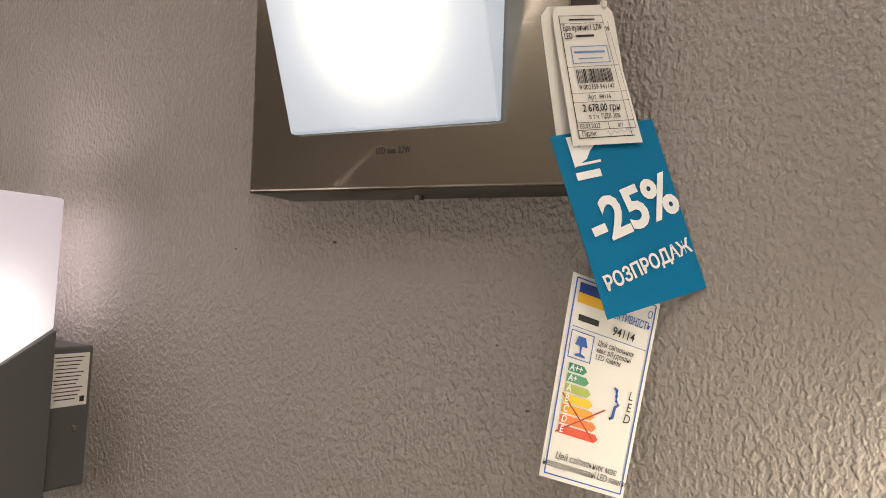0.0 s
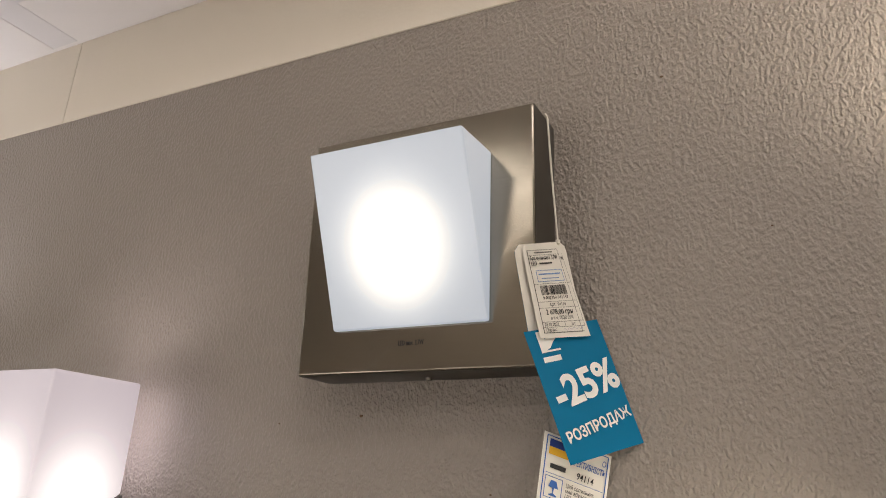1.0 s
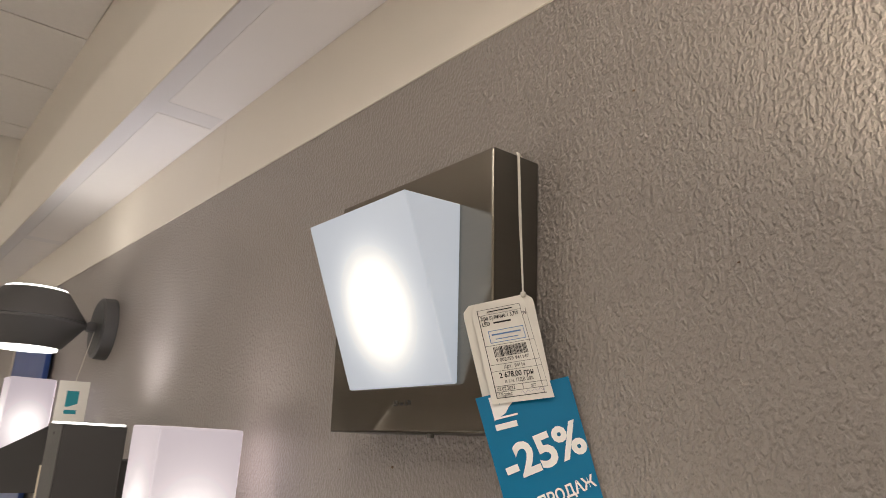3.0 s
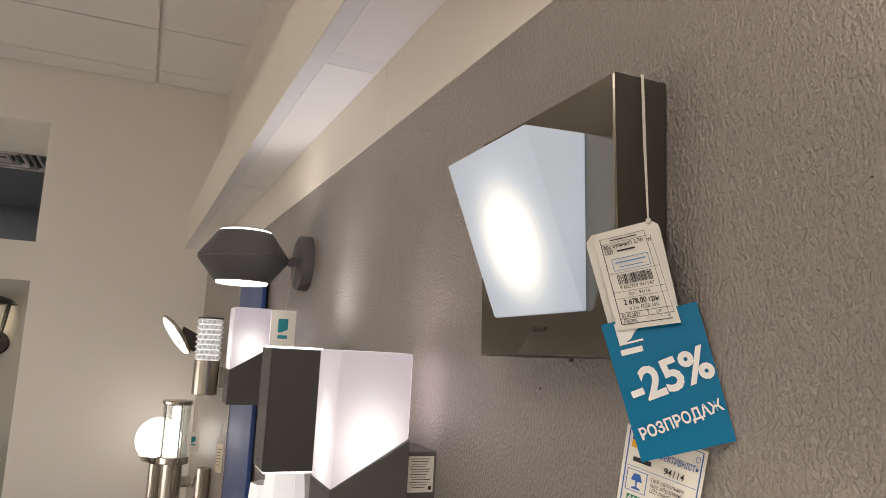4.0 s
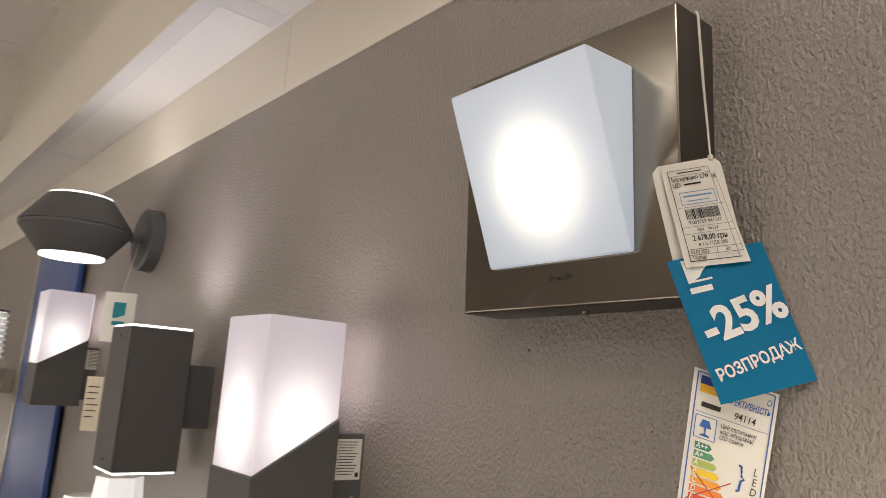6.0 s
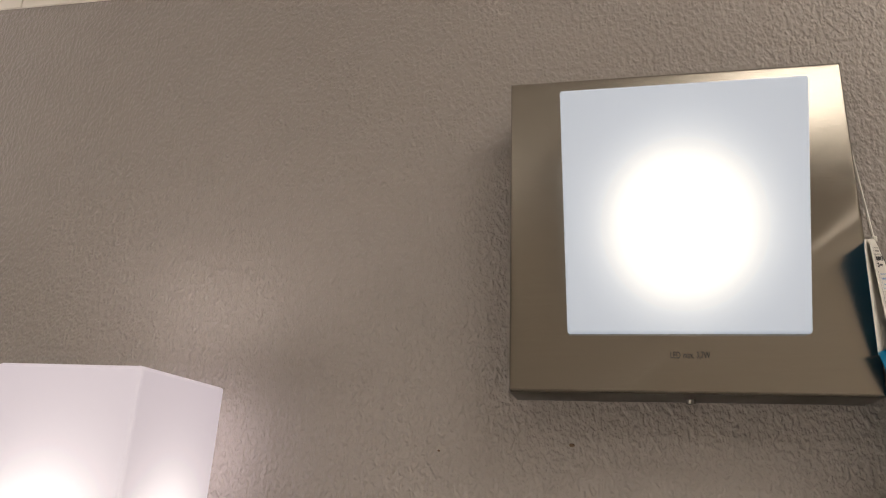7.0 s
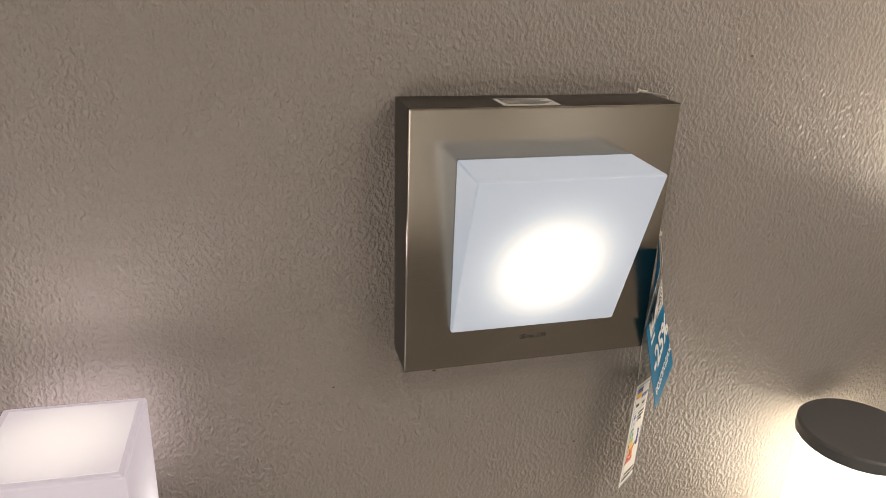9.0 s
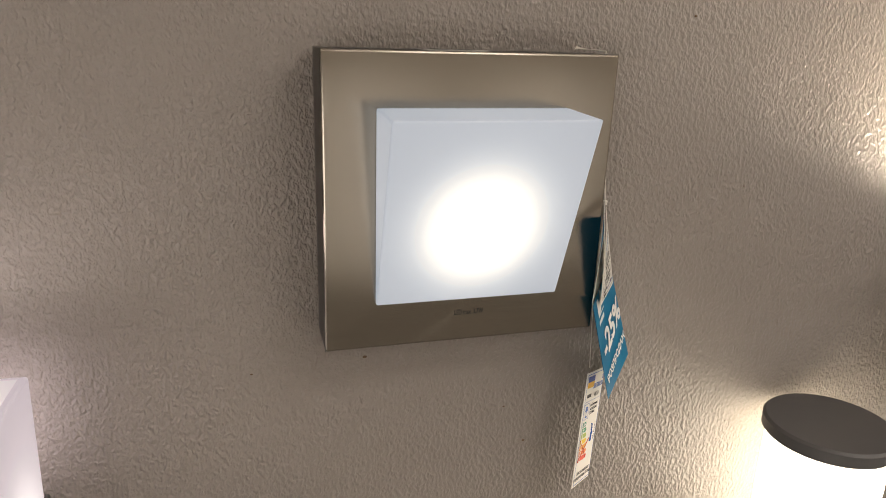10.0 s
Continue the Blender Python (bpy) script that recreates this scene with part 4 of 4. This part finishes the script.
words("W", F, 0.905, 0.175, 0.0042, INK, price, "CENTER", 0.7, bold=0.00004)
flat_part("stamp", bars(F, [(0.2, 0.82, 0.29, 0.296), (0.2, 0.82, 0.408, 0.414), (0.2, 0.212, 0.29, 0.414), (0.81, 0.82, 0.29, 0.414),
                            (0.25, 0.76, 0.326, 0.340), (0.3, 0.7, 0.375, 0.383)]), INK_STAMP, price, "blue rubber stamp")
rng = random.Random(5)
code, s = [], 0.22
while s < 0.78:
    w = rng.choice((0.006, 0.006, 0.012, 0.018))
    code.append((s, s + w, 0.455, 0.555))
    s += w + rng.choice((0.006, 0.009, 0.013))
flat_part("barcode", bars(F, code), INK, price, "barcode")
words("9 002759 941147", F, 0.5, 0.588, 0.0038, INK, price, "CENTER", 0.95)
words("Арт.  94114", F, 0.5, 0.66, 0.0038, INK, price, "CENTER", 0.85)
words("2 678,00 грн", F, 0.5, 0.738, 0.0058, INK, price, "CENTER", 0.84, 0.00008)
words("в т.ч. ПДВ 20%", F, 0.52, 0.80, 0.0038, INK, price, "CENTER", 0.85)
words("03.02.2022", F, 0.13, 0.866, 0.0038, INK, price, squeeze=0.8)
words("шт", F, 0.68, 0.866, 0.0038, INK, price, squeeze=0.8)
words("Підпис", F, 0.14, 0.92, 0.0038, INK, price, squeeze=0.8)
flat_part("pen_stroke", tube([patch_frame(F, 0.5 + 0.4 * k / 14, 0.92 - 0.016 * math.sin(k * 1.9) * (k % 3), 0.0004).translation for k in range(15)], 0.00012, 4), INK_PEN, price)
string = [(0.1015, -0.0045, 1.8195), (0.109, -0.020, 1.8192), (0.1145, -0.027, 1.8188), (0.1165, -0.0275, 1.815)]
flat_part("string", tube(string + [(0.121, -0.0285, 1.76), TIE], 0.0007, 6), STRING, price, "white cotton string")
flat_part("string_return", tube([(0.101, -0.0035, 1.8193), (0.110, -0.0175, 1.8192), (0.1150, -0.0255, 1.8186), (0.1166, -0.0262, 1.814), (0.122, -0.0272, 1.75), TIE], 0.0007, 6), STRING, price)
flat_part("knot", lathe([(0.0, -0.003), (0.002, -0.0015), (0.0022, 0.0015), (0.0, 0.003)], 10, Matrix.Translation(TIE)), STRING, price)
flat_part("knot_top", tube([(0.094, -0.012, 1.8197), (0.1015, -0.0045, 1.8205), (0.1, -0.003, 1.8212), (0.098, -0.009, 1.8205), (0.108, -0.004, 1.8195)], 0.0008, 6), STRING, price)

# energy label
ENERGY = ((0.1220, -0.041, 1.5390), (0.1618, -0.0005, 1.5235), (0.1120, -0.0520, 1.4275), (0.1488, -0.0150, 1.4128))
energy = thing("energy_label", pose(*ENERGY[0]), "white energy label with coloured scale hanging below the card", "energy label")
bpy.context.view_layer.update()
E_ = ENERGY
flat_part("paper", sheet(E_, 0.0003), PAPER, energy, "white label paper")
flat_part("border", bars(E_, [(0.045, 0.955, 0.015, 0.021), (0.045, 0.955, 0.975, 0.981), (0.04, 0.055, 0.02, 0.976), (0.945, 0.96, 0.02, 0.976)]), INK_BLUE, energy, "blue border line")
flat_part("flag_blue", bars(E_, [(0.09, 0.46, 0.035, 0.085)]), INK_NAVY, energy)
flat_part("flag_yellow", bars(E_, [(0.09, 0.46, 0.085, 0.135)]), INK_YELLOW, energy)
words("О", E_, 0.93, 0.075, 0.006, INK_BLUE, energy, "RIGHT", 0.8)
words("ЕФЕКТИВНІСТЬ", E_, 0.93, 0.135, 0.0062, INK_BLUE, energy, "RIGHT", 0.62, 0.00008)
flat_part("brand_bar", bars(E_, [(0.13, 0.36, 0.19, 0.22)]), INK, energy, "plain bar in place of a brand")
words("94114", E_, 0.52, 0.215, 0.0070, INK, energy, squeeze=0.85, bold=0.00003)
flat_part("rule", bars(E_, [(0.08, 0.93, 0.253, 0.256)]), INK_BLUE, energy)
flat_part("icon_frame", bars(E_, [(0.08, 0.34, 0.272, 0.276), (0.08, 0.34, 0.405, 0.409), (0.08, 0.09, 0.273, 0.408), (0.33, 0.34, 0.273, 0.408)]), INK_BLUE, energy)
flat_part("lamp_icon", shape(E_, [(0.17, 0.295), (0.25, 0.295), (0.285, 0.34), (0.225, 0.34), (0.22, 0.375), (0.27, 0.385), (0.27, 0.393), (0.155, 0.393), (0.155, 0.385), (0.205, 0.375), (0.2, 0.34), (0.14, 0.34)]), INK_BLUE, energy, "blue table lamp icon")
for i, line in enumerate(("Цей світильник", "має вбудовані", "LED лампи")):
    words(line, E_, 0.385, 0.297 + 0.034 * i, 0.0043, INK, energy, squeeze=0.76)
for i, letter in enumerate(("A++", "A+", "A", "B", "C", "D", "E")):
    t0, long = 0.432 + 0.0505 * i, 0.17 + 0.042 * i
    flat_part("scale_arrow", shape(E_, [(0.115, t0), (0.115 + long, t0), (0.155 + long, t0 + 0.0205), (0.115 + long, t0 + 0.041), (0.115, t0 + 0.041)]), SCALE[i], energy)
    words(letter, E_, 0.13, t0 + 0.0205, 0.0052, WHITE_INK, energy, squeeze=0.85, bold=0.00008, lift=0.0010)
for (s0, t0), (s1, t1) in (((0.10, 0.585), (0.52, 0.765)), ((0.09, 0.775), (0.60, 0.605))):
    flat_part("cross_stroke", tube([patch_frame(E_, s0 + (s1 - s0) * k / 6, t0 + (t1 - t0) * k / 6, 0.0006).translation for k in range(7)], 0.0004, 5), INK_RED, energy, "red crossing line")
brace = [(0.665, 0.485), (0.695, 0.492), (0.70, 0.52), (0.705, 0.545), (0.74, 0.56), (0.705, 0.575), (0.70, 0.60), (0.695, 0.63), (0.665, 0.637)]
flat_part("brace", tube([patch_frame(E_, s, t, 0.0006).translation for s, t in brace], 0.0008, 6), INK_BLUE, energy, "blue curly brace")
for i, letter in enumerate("LED"):
    words(letter, E_, 0.86, 0.50 + 0.058 * i, 0.0072, INK, energy, "CENTER", 0.85)
words("Цей світильник має", E_, 0.5, 0.885, 0.0052, INK, energy, "CENTER", 0.8)
words("невідокремлювані LED лампи", E_, 0.5, 0.927, 0.0052, INK, energy, "CENTER", 0.72)
flat_part("string", tube([(0.1275, -0.0275, 1.692), (0.131, -0.018, 1.62), (0.1345, -0.0205, 1.5345)], 0.0005, 6), STRING, energy, "thin thread")

# small stains and nicks on the wall
for x, z, r in ((0.2125, 1.851, 0.0016), (-0.074, 1.553, 0.0022), (0.083, 1.451, 0.0017), (-0.17, 1.545, 0.0012), (0.29, 1.70, 0.001), (0.16, 1.60, 0.0011), (0.06, 1.49, 0.0012)):
    bm = lathe([(0.0, 0.0008), (r * 0.7, 0.0006), (r, 0.0)], 9, Matrix.Translation((x, wall_at(x), z)) @ pose(0, 0, 0, 90, 0, 0) @ Matrix.Diagonal((0.95, 0.6, 1, 1)))
    tagged(part("paint_nick", bm, RUST), "tiny brown nick in the wall paint", "stain", "wall nicks")
